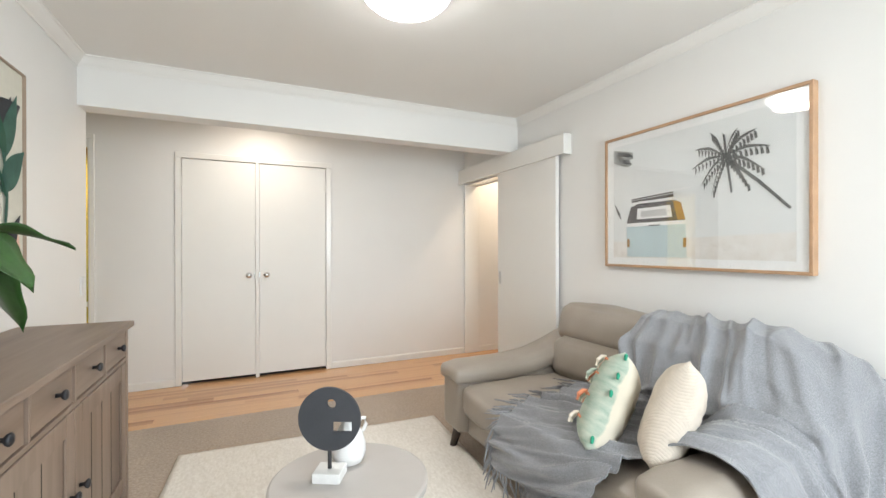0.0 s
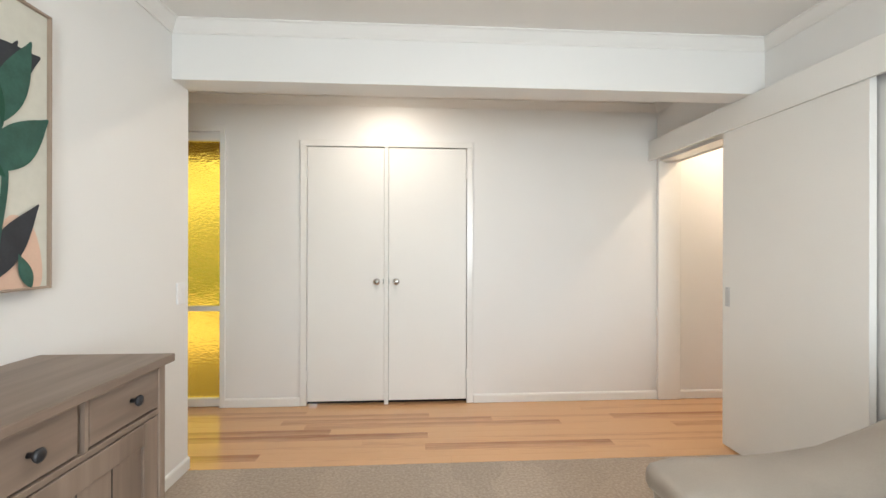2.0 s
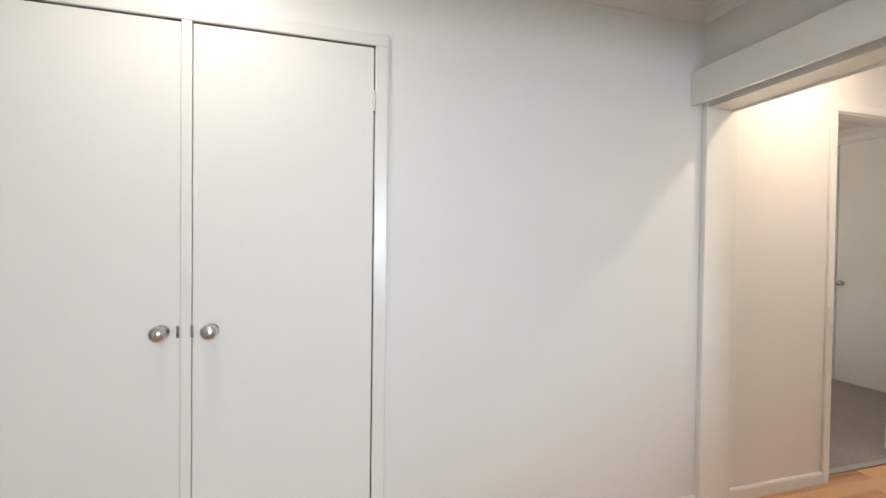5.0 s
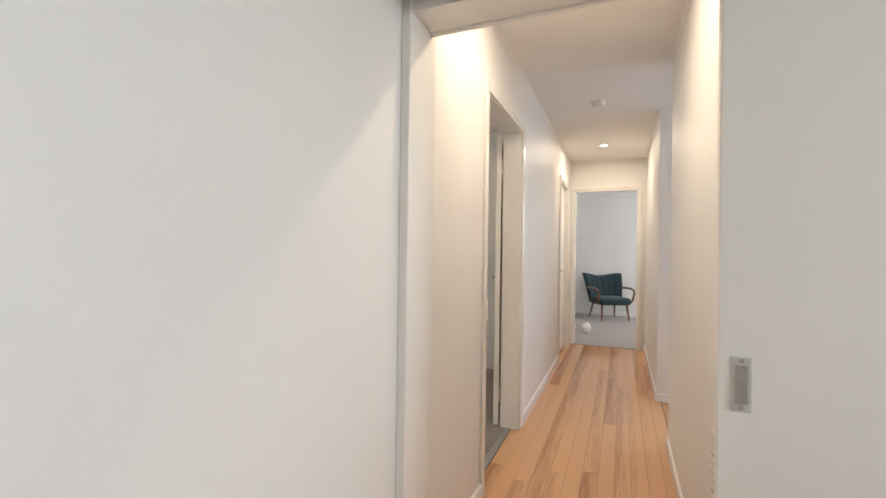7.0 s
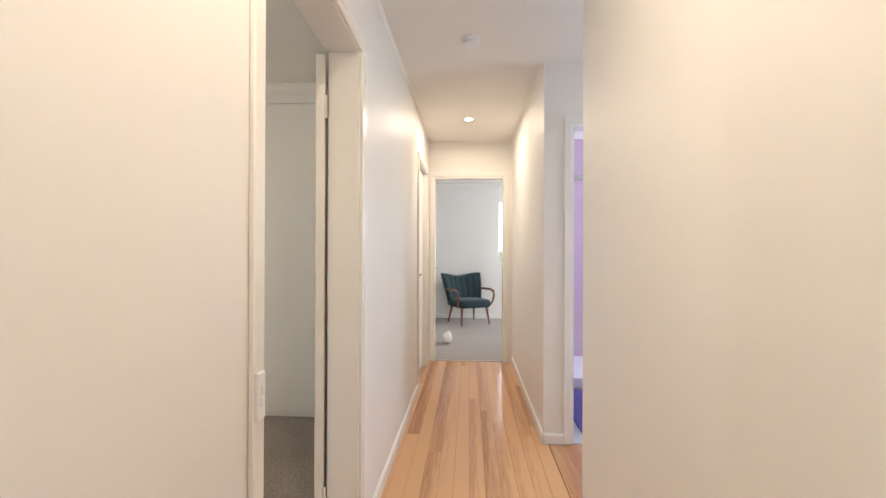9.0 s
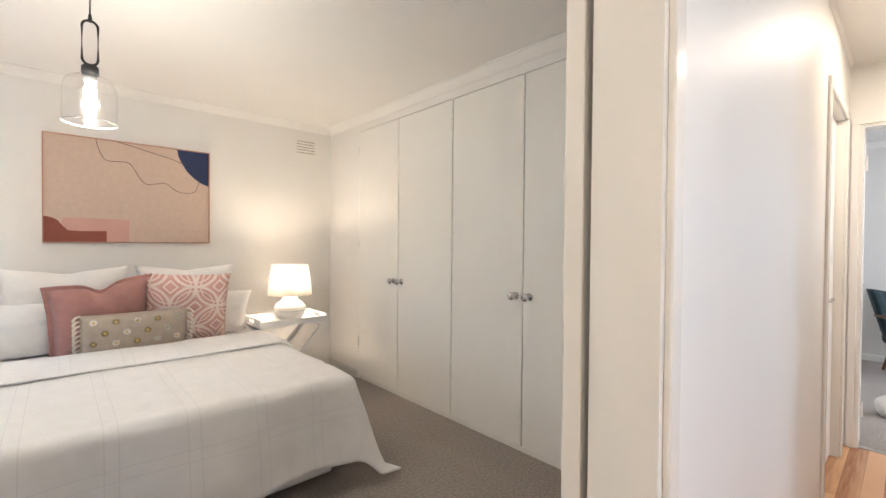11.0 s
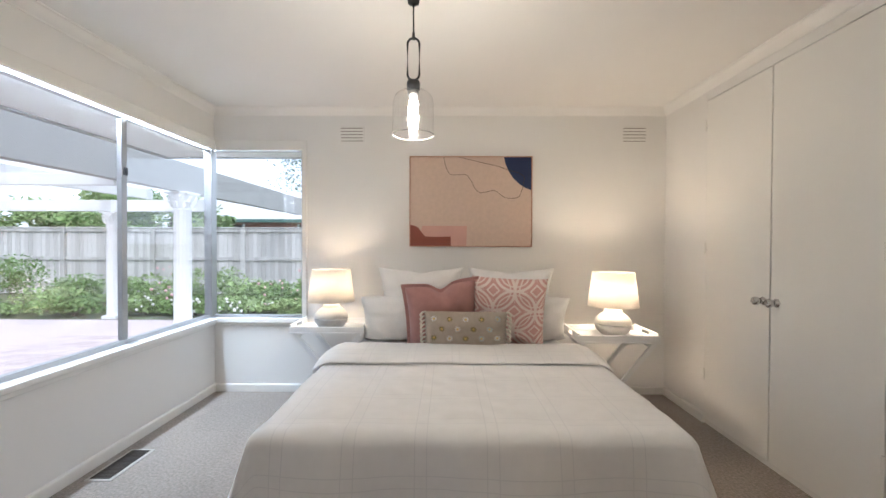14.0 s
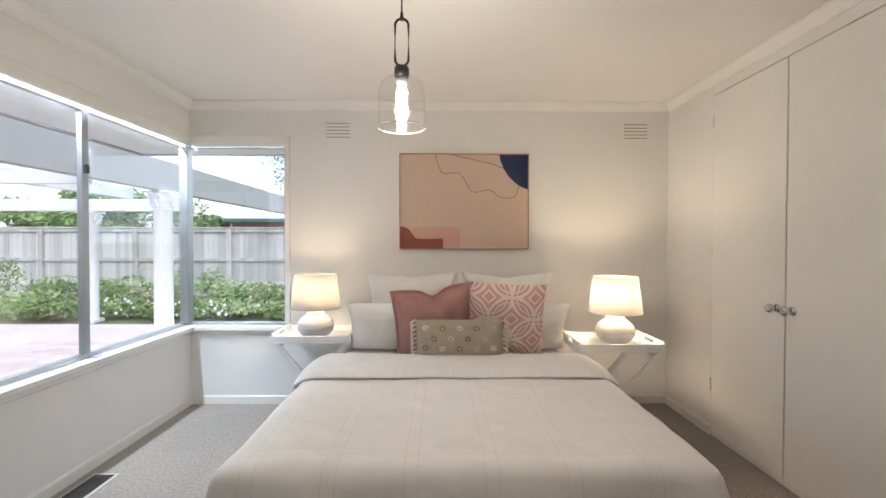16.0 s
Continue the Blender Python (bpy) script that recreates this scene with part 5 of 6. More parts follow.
RUG = mat("cream_woven_rug", (0.68, 0.63, 0.56), 0.95, color2=(0.84, 0.80, 0.74), scale=40, fine=140, bump=0.25, stretch=(2.2, 1, 1))
t = thing("rug", pose(0.905, -2.75, 0, 0, 0, -3), "cream hand-woven wool rug with a knotted texture", "rug")
bm = bmesh.new()
vs = grid(bm, 60, 90, lambda u, v: ((u - 0.5) * 1.60, (v - 0.5) * 2.40, 0.012 + 0.0015 * noise.noise(Vector((u * 40, v * 50, 0)))))
ob = part("weave", bm, RUG, t, smooth=True)
mod = ob.modifiers.new("thick", "SOLIDIFY")
mod.thickness, mod.offset = 0.011, -1

t = thing("coffee_table", pose(0.875, -2.90, 0.013), "round warm grey coffee table with black legs", "coffee table")
GREYT = mat("warm_grey_top", (0.46, 0.43, 0.405), 0.45, var=0.03, scale=10)
part("tabletop", lathe(bmesh.new(), [(0.270, 0.362), (0.278, 0.366), (0.280, 0.378), (0.278, 0.388), (0.270, 0.392)], 64), GREYT, t)
for i in range(3):
    a = 2 * math.pi * i / 3 - 0.9
    part("leg", C((0.16 * math.cos(a), 0.16 * math.sin(a), 0.362), (0.27 * math.cos(a), 0.27 * math.sin(a), 0), 0.014, 0.009, 10), BLACK, t)

t = thing("disc_sculpture", pose(0.808, -2.875, 0.405, 0, 0, -28), "charcoal disc sculpture on a white stone block", "sculpture")
STONE = mat("white_stone", (0.74, 0.73, 0.71), 0.6, var=0.06, scale=20, bump=0.03)
CHAR = mat("charcoal_resin", (0.045, 0.048, 0.055), 0.7, var=0.12, scale=12, bump=0.03)
part("base", B(-0.05, -0.045, 0, 0.05, 0.045, 0.035, bev=0.003), STONE, t)
part("stem", C((0, 0, 0.035), (0, 0, 0.11), 0.007, seg=12), BLACK, t)
bm, n, R, ZC = bmesh.new(), 72, 0.113, 0.212


def disc_hole(a):
    return (0.008 + 0.017 * math.cos(a), 0.055 + 0.017 * math.sin(a))


def edge_of(hole, y):
    return [bm.verts.new((u, y, ZC + v)) for u, v in hole]


outer2d = [(R * math.cos(2 * math.pi * i / n), R * math.sin(2 * math.pi * i / n)) for i in range(n)]
holes2d = [[disc_hole(2 * math.pi * i / 24) for i in range(24)], [(0.012, -0.045), (0.082, -0.045), (0.082, -0.008), (0.012, -0.008)]]
loops = {}
for y in (-0.007, 0.007):
    es = []
    for k, pts in enumerate([outer2d] + holes2d):
        vv = edge_of(pts, y)
        loops[(k, y)] = vv
        es += [bm.edges.new((vv[i], vv[(i + 1) % len(vv)])) for i in range(len(vv))]
    bmesh.ops.triangle_fill(bm, edges=es, use_beauty=True)
for k in range(3):
    a, b = loops[(k, -0.007)], loops[(k, 0.007)]
    for i in range(len(a)):
        bm.faces.new((a[i], a[(i + 1) % len(a)], b[(i + 1) % len(a)], b[i]))
part("disc", bm, CHAR, t, "charcoal disc pierced by a round and an oblong hole")

t = thing("jug", pose(0.895, -2.79, 0.405, 0, 0, 20), "white ceramic jug with a loop handle", "jug")
CER = mat("white_ceramic", (0.78, 0.775, 0.76), 0.4, var=0.03)
part("body", lathe(bmesh.new(), [(0.03, 0), (0.052, 0.008), (0.064, 0.04), (0.064, 0.07), (0.052, 0.11), (0.032, 0.145), (0.027, 0.165), (0.031, 0.175), (0.027, 0.175), (0.022, 0.16)], 36), CER, t, smooth=True)
part("handle", tube(bmesh.new(), [(0.036, 0, 0.135), (0.055, 0, 0.155), (0.072, 0, 0.15), (0.078, 0, 0.125), (0.066, 0, 0.105), (0.05, 0, 0.10)], 0.008, 10), CER, t, smooth=True)


# sideboard
GWOOD = mat("grey_brown_timber", (0.135, 0.094, 0.068), 0.42, color2=(0.27, 0.20, 0.155), scale=7, fine=40, bump=0.03, stretch=(1, 0.08, 1))
GWOODV = mat("grey_brown_timber_upright", (0.135, 0.094, 0.068), 0.42, color2=(0.27, 0.20, 0.155), scale=7, fine=40, bump=0.03, stretch=(1, 1, 0.08))
sb = thing("sideboard", pose(0, 0, 0), "grey-brown timber sideboard with four drawers and panelled doors", "sideboard")
Y1, Y0 = -1.875, -3.42
part("top", B(-0.415, Y0, 0.845, 0.03, Y1, 0.872, bev=0.004, seg=2), GWOOD, sb)
part("carcass", B(-0.40, Y0 + 0.02, 0.08, -0.012, Y1 - 0.025, 0.845), GWOODV, sb)
part("plinth", B(-0.39, Y0 + 0.03, 0, -0.02, Y1 - 0.03, 0.08), GWOOD, sb)
part("corner_post", B(-0.03, Y1 - 0.055, 0.0, 0.008, Y1 - 0.02, 0.845, bev=0.003), GWOODV, sb)
part("corner_post", B(-0.03, Y0 + 0.02, 0.0, 0.008, Y0 + 0.055, 0.845, bev=0.003), GWOODV, sb)
part("mid_rail", B(-0.012, Y0 + 0.055, 0.685, 0.006, Y1 - 0.055, 0.702, bev=0.002), GWOOD, sb)
IRON = mat("dark_iron_knob", (0.05, 0.05, 0.055), 0.4, metal=0.7)


def sb_knob(parent, y, z):
    bm = lathe(bmesh.new(), [(0.007, 0), (0.006, 0.012), (0.014, 0.018), (0.017, 0.025), (0.012, 0.03), (0.002, 0.031)], 18)
    bmesh.ops.transform(bm, matrix=Matrix.Translation((0.006, y, z)) @ Matrix.Rotation(radians(90), 4, "Y"), verts=bm.verts)
    part("knob", bm, IRON, parent, "round dark iron knob", smooth=True)


for i in range(4):
    yc = -2.045 - i * 0.34 - 0.03
    d = part("drawer", B(-0.012, yc - 0.152, 0.708, 0.004, yc + 0.152, 0.838, bev=0.003), GWOOD, sb)
    sb_knob(d, yc + 0.01, 0.775)
    part("divider", B(-0.012, yc - 0.17, 0.702, 0.006, yc - 0.158, 0.845), GWOODV, sb)
for i, (ya, yb, ky) in enumerate(((-1.935, -2.585, -2.545), (-2.592, -3.36, -2.635))):
    d = part("door", B(-0.012, yb, 0.085, -0.004, ya, 0.68), GWOODV, sb)
    for a in ((yb, 0.085, yb + 0.07, 0.68), (ya - 0.07, 0.085, ya, 0.68), (yb + 0.07, 0.085, ya - 0.07, 0.155), (yb + 0.07, 0.61, ya - 0.07, 0.68)):
        part("stile", B(-0.004, a[0], a[1], 0.006, a[2], a[3], bev=0.002), GWOODV, d)
    for k in range(1, 4):
        y = yb + 0.07 + (ya - yb - 0.14) * k / 4
        # near-black strip on the flat panel draws a groove's shade
        part("groove_shade", B(-0.0042, y - 0.002, 0.155, -0.003, y + 0.002, 0.61), DARK, d)
    sb_knob(d, ky, 0.40)

# pot plant on the sideboard
t = thing("pot_plant", pose(-0.20, -3.05, 0.872), "pot plant with broad glossy leaves on the sideboard", "pot plant")
part("pot", lathe(bmesh.new(), [(0.07, 0), (0.09, 0.01), (0.11, 0.14), (0.115, 0.15), (0.10, 0.15), (0.098, 0.13)], 32), CER, t, smooth=True)
part("soil", lathe(bmesh.new(), [(0.098, 0.12), (0.098, 0.13), (0.001, 0.132)], 24), DARK, t)
PLANT = mat("glossy_leaf", (0.014, 0.05, 0.01), 0.35, color2=(0.035, 0.115, 0.02), scale=8, fine=60)


def big_leaf(parent, base, mid, tip, width):
    base, mid, tip = Vector(base), Vector(mid), Vector(tip)
    part("stalk", tube(bmesh.new(), [(0, 0, 0.125), tuple(base * 0.5 + Vector((0, 0, 0.09))), tuple(base)], 0.004, 6), PLANT, parent)
    side = (tip - base).cross(Vector((0, 0, 1))).normalized()

    def f(u, v):
        p = (1 - v) ** 2 * base + 2 * v * (1 - v) * mid + v * v * tip
        w = width * math.sin(math.pi * min(1, v * 0.95 + 0.05)) ** 0.6 * (1 - 0.25 * v) * (1 + 0.06 * math.sin(v * 22))
        return p + side * (u - 0.5) * w + Vector((0, 0, abs(u - 0.5) * w * 0.35 + 0.008 * math.sin(v * 14) * abs(u - 0.5) * 2))
    cloth("leaf", 6, 16, f, PLANT, parent, "", 0.0015)


for base, mid, tip, w in (((0.04, 0.06, 0.36), (0.14, 0.12, 0.44), (0.28, 0.22, 0.35), 0.13), ((0.03, 0.05, 0.28), (0.12, 0.12, 0.36), (0.17, 0.20, 0.12), 0.26), ((0.05, -0.02, 0.34), (0.16, -0.04, 0.42), (0.28, -0.05, 0.25), 0.24),
                          ((-0.05, 0.05, 0.42), (-0.1, 0.1, 0.55), (-0.13, 0.2, 0.5), 0.13), ((-0.02, -0.06, 0.40), (-0.04, -0.15, 0.5), (-0.04, -0.3, 0.4), 0.14), ((0.0, 0.02, 0.45), (0.06, 0.0, 0.58), (0.16, 0.02, 0.60), 0.13)):
    big_leaf(t, base, mid, tip, w)

# leaf painting
W2, H2 = 0.90, 0.90
art2, cv = picture("leaf_painting", pose(-0.385, -2.335, 1.557, 0, 0, 90), W2, H2, 0.008, 0.033, mat("cream_canvas", (0.62, 0.60, 0.52), 0.85, var=0.04, scale=30, fine=300, bump=0.05), mat("taupe_frame", (0.33, 0.25, 0.19), 0.5, var=0.1), "painting of dark green leaves on peach and cream")
PEACH = mat("peach_paint", (0.62, 0.36, 0.24), 0.85, var=0.06)
PEACH2 = mat("pale_peach_paint", (0.70, 0.48, 0.36), 0.85, var=0.06)
DGREEN = mat("dark_green_paint", (0.012, 0.07, 0.04), 0.8, var=0.25, scale=14)
MGREEN = mat("mid_green_paint", (0.035, 0.10, 0.075), 0.8, var=0.25, scale=14)
SLATE = mat("slate_paint", (0.03, 0.032, 0.038), 0.8, var=0.2, scale=14)
patch = 0.8
for pts, mt, layer in (([(0.10, 0.15), (0.35, 0.08), (0.60, 0.12), (0.72, 0.30), (0.66, 0.55), (0.45, 0.60), (0.2, 0.5)], PEACH, 1), ([(0.40, 0.55), (0.58, 0.5), (0.68, 0.62), (0.70, 0.85), (0.55, 0.98), (0.40, 0.9)], PEACH2, 1),
                       ([(0.0, 0.55), (0.15, 0.6), (0.25, 0.8), (0.2, 1.0), (0.0, 1.0)], PEACH, 1), ([(0.85, 0.75), (0.95, 0.8), (0.97, 1.0), (0.8, 1.0), (0.78, 0.9)], PEACH2, 1), ([(0.55, 0.1), (0.7, 0.05), (0.78, 0.25), (0.7, 0.45), (0.6, 0.3)], PEACH2, 2)):
    patch += 0.3
    paint(cv, W2, H2, pts, patch, mt)


def leaf_shape(base, tip, width, bend, mt, layer):
    b, tp = Vector(base), Vector(tip)
    d = tp - b
    s = Vector((-d.y, d.x))
    left = [b + d * v + s * (bend * math.sin(math.pi * v) + width * math.sin(math.pi * v ** 0.8)) for v in (0.15, 0.35, 0.55, 0.75, 0.9)]
    right = [b + d * v + s * (bend * math.sin(math.pi * v) - width * math.sin(math.pi * v ** 0.8)) for v in (0.9, 0.75, 0.55, 0.35, 0.15)]
    paint(cv, W2, H2, [tuple(b)] + [tuple(p) for p in left] + [tuple(tp)] + [tuple(p) for p in right], layer, mt)


LEAVES = (((0.62, 0.40), (0.42, 0.02), 0.16, 0.05, DGREEN, 4), ((0.50, 0.62), (0.22, 0.28), 0.22, 0.0, SLATE, 3), ((0.66, 0.52), (0.40, 0.26), 0.14, -0.2, SLATE, 3), ((0.70, 0.25), (0.97, 0.16), 0.26, 0.1, SLATE, 3),
                                      ((0.72, 0.45), (0.88, 0.14), 0.14, 0.0, SLATE, 4), ((0.80, 0.45), (0.93, 0.12), 0.16, 0.0, MGREEN, 5), ((0.82, 0.46), (0.72, 0.20), 0.12, 0.05, DGREEN, 5), ((0.78, 0.60), (1.0, 0.38), 0.22, 0.0, MGREEN, 5),
                                      ((0.72, 0.72), (0.52, 0.58), 0.26, 0.1, SLATE, 4), ((0.70, 0.85), (0.42, 0.72), 0.24, 0.15, MGREEN, 5), ((0.75, 0.98), (0.96, 0.70), 0.16, 0.0, SLATE, 5), ((0.60, 1.0), (0.68, 0.78), 0.2, 0.0, SLATE, 4), ((0.66, 0.98), (0.62, 0.62), 0.14, 0.0, MGREEN, 3),
                                      ((0.30, 1.0), (0.10, 0.62), 0.2, 0.1, DGREEN, 4), ((0.25, 0.55), (0.03, 0.20), 0.2, 0.0, MGREEN, 4), ((0.36, 0.98), (0.44, 0.70), 0.16, 0.0, DGREEN, 4), ((0.15, 0.25), (0.02, 0.02), 0.2, 0, SLATE, 4), ((0.93, 1.0), (0.88, 0.88), 0.2, 0, MGREEN, 5))
for i, (base, tip, w, bend, mt, layer) in enumerate(sorted(LEAVES, key=lambda q: q[5])):
    leaf_shape(base, tip, w, bend, mt, 3 + i * 0.35)
for i, (pts, mt) in enumerate((([(0.63, 0.35), (0.66, 0.60), (0.63, 0.80), (0.62, 1.0)], SLATE), ([(0.80, 0.42), (0.83, 0.62), (0.80, 0.85), (0.79, 1.0)], MGREEN), ([(0.45, 0.55), (0.52, 0.75), (0.50, 1.0)], SLATE), ([(0.64, 0.35), (0.74, 0.48), (0.82, 0.62)], DGREEN))):
    c = curve_smooth(pts)
    n = len(c)
    paint(cv, W2, H2, [(u - 0.013, v) for u, v in c] + [(u + 0.013, v) for u, v in reversed(c)], 9.6 + i * 0.35, mt, False)

# beach print behind glass
W3, H3 = 1.17, 0.835
art3, cv3 = picture("beach_print", pose(2.815, -2.805, 1.535, 0, 0, -90), W3, H3, 0.016, 0.03, mat("print_mount", (0.80, 0.80, 0.79), 0.8, var=0.01), OAK, "framed beach print with a van and palm tree")
PX, PY = 0.045, 0.055


def pr(pts, layer, mt, smooth=True):
    return paint(cv3, W3, H3, [(PX + u * (1 - 2 * PX), PY + v * (1 - 2 * PY)) for u, v in pts], layer, mt, smooth)


pr([(0, 0), (1, 0), (1, 1), (0, 1)], 1, mat("print_sky", (0.70, 0.71, 0.70), 0.8, var=0.02), False)
pr([(0, 0.86), (0.3, 0.86), (0.5, 0.84), (0.7, 0.83), (1, 0.82), (1, 1), (0, 1)], 2, mat("print_sand", (0.66, 0.62, 0.57), 0.8, color2=(0.75, 0.73, 0.70), scale=18, fine=60), False)
PALM = mat("print_palm", (0.13, 0.13, 0.125), 0.8, var=0.3)
for a0, ln, dr in ((-170, 0.20, 0.10), (-150, 0.20, 0.03), (-120, 0.17, -0.02), (-95, 0.15, 0.0), (-65, 0.17, 0.0), (-40, 0.22, 0.02), (-15, 0.24, 0.06), (10, 0.21, 0.10), (40, 0.17, 0.12), (80, 0.17, 0.05), (115, 0.18, 0.08), (150, 0.16, 0.10)):
    a = radians(a0)
    x0, y0 = 0.70, 0.27
    x1, y1 = x0 + ln * 0.88 * math.cos(a), y0 + ln * 1.15 * math.sin(a) + dr
    mx, my = (x0 + x1) / 2, (y0 + y1) / 2 - 0.035
    n = 9
    for k in range(1, n):
        v = k / n
        px = (1 - v) ** 2 * x0 + 2 * v * (1 - v) * mx + v * v * x1
        py = (1 - v) ** 2 * y0 + 2 * v * (1 - v) * my + v * v * y1
        pr([(px, py), (px + 0.012, py + 0.01), (px + 0.006 * math.cos(a) + 0.012, py + 0.05), (px + 0.004, py + 0.055)], 3 + k % 2, PALM, False)
    pr([(x0, y0), (mx, my - 0.008), (x1, y1), (mx, my + 0.014)], 5, PALM, True)
pr([(0.693, 0.28), (0.712, 0.27), (0.86, 0.47), (0.985, 0.665), (0.976, 0.675), (0.845, 0.48)], 5, PALM, False)
for k in range(6):
    pr([(0.0, 0.03 + k * 0.02), (0.10 + 0.02 * (k % 3), 0.06 + k * 0.022), (0.16 - 0.01 * k, 0.10 + k * 0.02), (0.05, 0.07 + k * 0.02)], 3, mat("print_frond", (0.33, 0.33, 0.31), 0.8) if k == 0 else bpy.data.materials["print_frond"])
pr([(0.01, 0.52), (0.05, 0.60), (0.06, 0.66), (0.03, 0.6)], 3, PALM)
VANB, VAND, VANW = mat("print_van_blue", (0.50, 0.60, 0.62), 0.8), mat("print_van_dark", (0.12, 0.11, 0.11), 0.8), mat("print_van_white", (0.78, 0.78, 0.77), 0.8)


def van(pts, layer, mt, smooth=False):
    return pr([(0.09 + (u - 0.09) * 1.28, 0.44 + (v - 0.44) * 1.02) for u, v in pts], layer, mt, smooth)


VANO = mat("print_van_amber", (0.36, 0.20, 0.07), 0.8)
van([(0.10, 0.70), (0.125, 0.56), (0.17, 0.52), (0.34, 0.52), (0.385, 0.56), (0.405, 0.70)], 3, VAND, False)
van([(0.345, 0.525), (0.385, 0.56), (0.405, 0.69), (0.37, 0.69)], 4, VANO, False)
van([(0.125, 0.56), (0.17, 0.515), (0.34, 0.515), (0.385, 0.555), (0.34, 0.535), (0.17, 0.535)], 4, VANW, False)
van([(0.10, 0.72), (0.405, 0.72), (0.41, 0.98), (0.105, 0.98)], 3, VANB, False)
van([(0.10, 0.695), (0.405, 0.695), (0.405, 0.725), (0.10, 0.725)], 5, VANW, False)
van([(0.165, 0.575), (0.335, 0.57), (0.345, 0.665), (0.16, 0.665)], 5, VANW, False)
van([(0.185, 0.60), (0.315, 0.595), (0.32, 0.65), (0.182, 0.65)], 6, mat("print_window", (0.55, 0.55, 0.54), 0.8), False)
van([(0.225, 0.718), (0.285, 0.718), (0.285, 0.726), (0.225, 0.726)], 6, VAND, False)
for x in (0.105, 0.395):
    van([(x, 0.83), (x + 0.014, 0.83), (x + 0.014, 0.90), (x, 0.90)], 5, VANO, False)
van([(0.06, 0.46), (0.12, 0.48), (0.30, 0.455), (0.48, 0.445), (0.40, 0.46), (0.14, 0.495)], 4, VANW)
van([(0.13, 0.49), (0.35, 0.468), (0.35, 0.478), (0.13, 0.50)], 5, VAND, False)
van([(0.13, 0.505), (0.35, 0.485), (0.35, 0.51), (0.13, 0.52)], 3, VAND, False)
g = part("glass", B(-W3 / 2, -0.0065, -H3 / 2, W3 / 2, -0.0055, H3 / 2), PANE, art3)
g.visible_shadow = False


# Garden outside the bedroom
LEAF = [mat("leaf_green", (0.19, 0.29, 0.09), 0.6, var=0.5, scale=4, fine=20), mat("leaf_light", (0.30, 0.40, 0.16), 0.6, var=0.4, scale=4, fine=20), mat("leaf_dark", (0.06, 0.11, 0.045), 0.6, var=0.4, scale=4, fine=20)]
BARK = mat("bark", (0.20, 0.16, 0.13), 0.9, var=0.3, scale=10)
GZ = -0.16
PAVER = mat("brick_paving", (0.44, 0.33, 0.31), 0.85, color2=(0.66, 0.56, 0.535), scale=8, fine=60, bump=0.05, rand=0.4)
structure("ground", B(-400, -400, GZ - 0.3, 400, 400, GZ), mat("garden_soil", (0.12, 0.10, 0.06), 0.95, color2=(0.14, 0.19, 0.07), scale=0.7, fine=30, bump=0.1), "soil and lawn that reach the horizon")
patio = structure("pavement", B(-9, 0.12, GZ, 1.92, 7.9, GZ + 0.012), mat("paving_sand", (0.30, 0.24, 0.21), 0.95), "sand joints under the pink brick paving")
stones = []
one = None
for r in range(18, int(7.6 / 0.118)):
    for c in range(int(6.4 / 0.236)):
        x, y = -4.9 + c * 0.236 + (0.118 if r % 2 else 0), 0.25 + r * 0.118
        if x > 1.8:
            continue
        if -1.6 < x < 0.9 and 3.6 < y < 6.4:
            if one is None:
                one = part("paver", B(-0.115, -0.056, 0, 0.115, 0.056, 0.02, bev=0.003), PAVER, patio)
                ob = one
            else:
                ob = new("paver", one.data)
                ob.parent = patio
            ob.location = (x, y, GZ + 0.010)
        else:
            stones.append((x, y))
vv, ff = [], []
for x, y in stones:
    k = len(vv)
    for z in (GZ + 0.010, GZ + 0.030):
        vv += [(x - 0.115, y - 0.056, z), (x + 0.115, y - 0.056, z), (x + 0.115, y + 0.056, z), (x - 0.115, y + 0.056, z)]
    ff += [(k + 4, k + 5, k + 6, k + 7)] + [(k + i, k + (i + 1) % 4, k + 4 + (i + 1) % 4, k + 4 + i) for i in range(4)]
me = bpy.data.meshes.new("pavers")
me.from_pydata(vv, [], ff)
me.materials.append(PAVER)
ob = tagged(new("pavers", me), label="pink brick pavers", kind="stuff")
ob.parent = patio
structure("footing", B(1.95, 0.12, GZ, 6.52, 3.82, -0.12), mat("concrete", (0.4, 0.4, 0.38), 0.9), "concrete footing under the bedroom")
structure("footing", B(-2.32, -6.12, GZ, 10.67, 0.06, -0.121), mat("concrete_slab", (0.4, 0.4, 0.38), 0.9), "concrete footing under the house")

OUTW = mat("outdoor_white_paint", (0.78, 0.78, 0.77), 0.5, var=0.04, scale=5)
structure("eave", B(1.32, 0.12, 2.12, 1.92, 4.3, 2.14), OUTW, "white eave lining over the window")
structure("eave", B(1.92, 3.88, 2.12, 6.6, 4.3, 2.14), OUTW, "white eave lining over the window")
# one gutter in two greys: the north side's light is in its colour
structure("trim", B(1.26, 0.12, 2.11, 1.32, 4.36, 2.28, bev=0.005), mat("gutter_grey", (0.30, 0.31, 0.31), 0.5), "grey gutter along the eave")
structure("trim", B(1.32, 4.3, 2.11, 6.6, 4.36, 2.28, bev=0.005), mat("gutter_grey_north_lit", (0.5, 0.5, 0.5), 0.5), "grey gutter along the eave")
structure("roof", B(1.26, 0.0, 2.55, 6.7, 4.4, 2.62), mat("roof_tile", (0.25, 0.2, 0.18), 0.8), "dark tiled house roof")
structure("eave", B(-2.3, 0.13, 2.14, 1.26, 1.05, 2.2), mat("eave_brown", (0.13, 0.075, 0.045), 0.7), "brown eave lining over the entry")

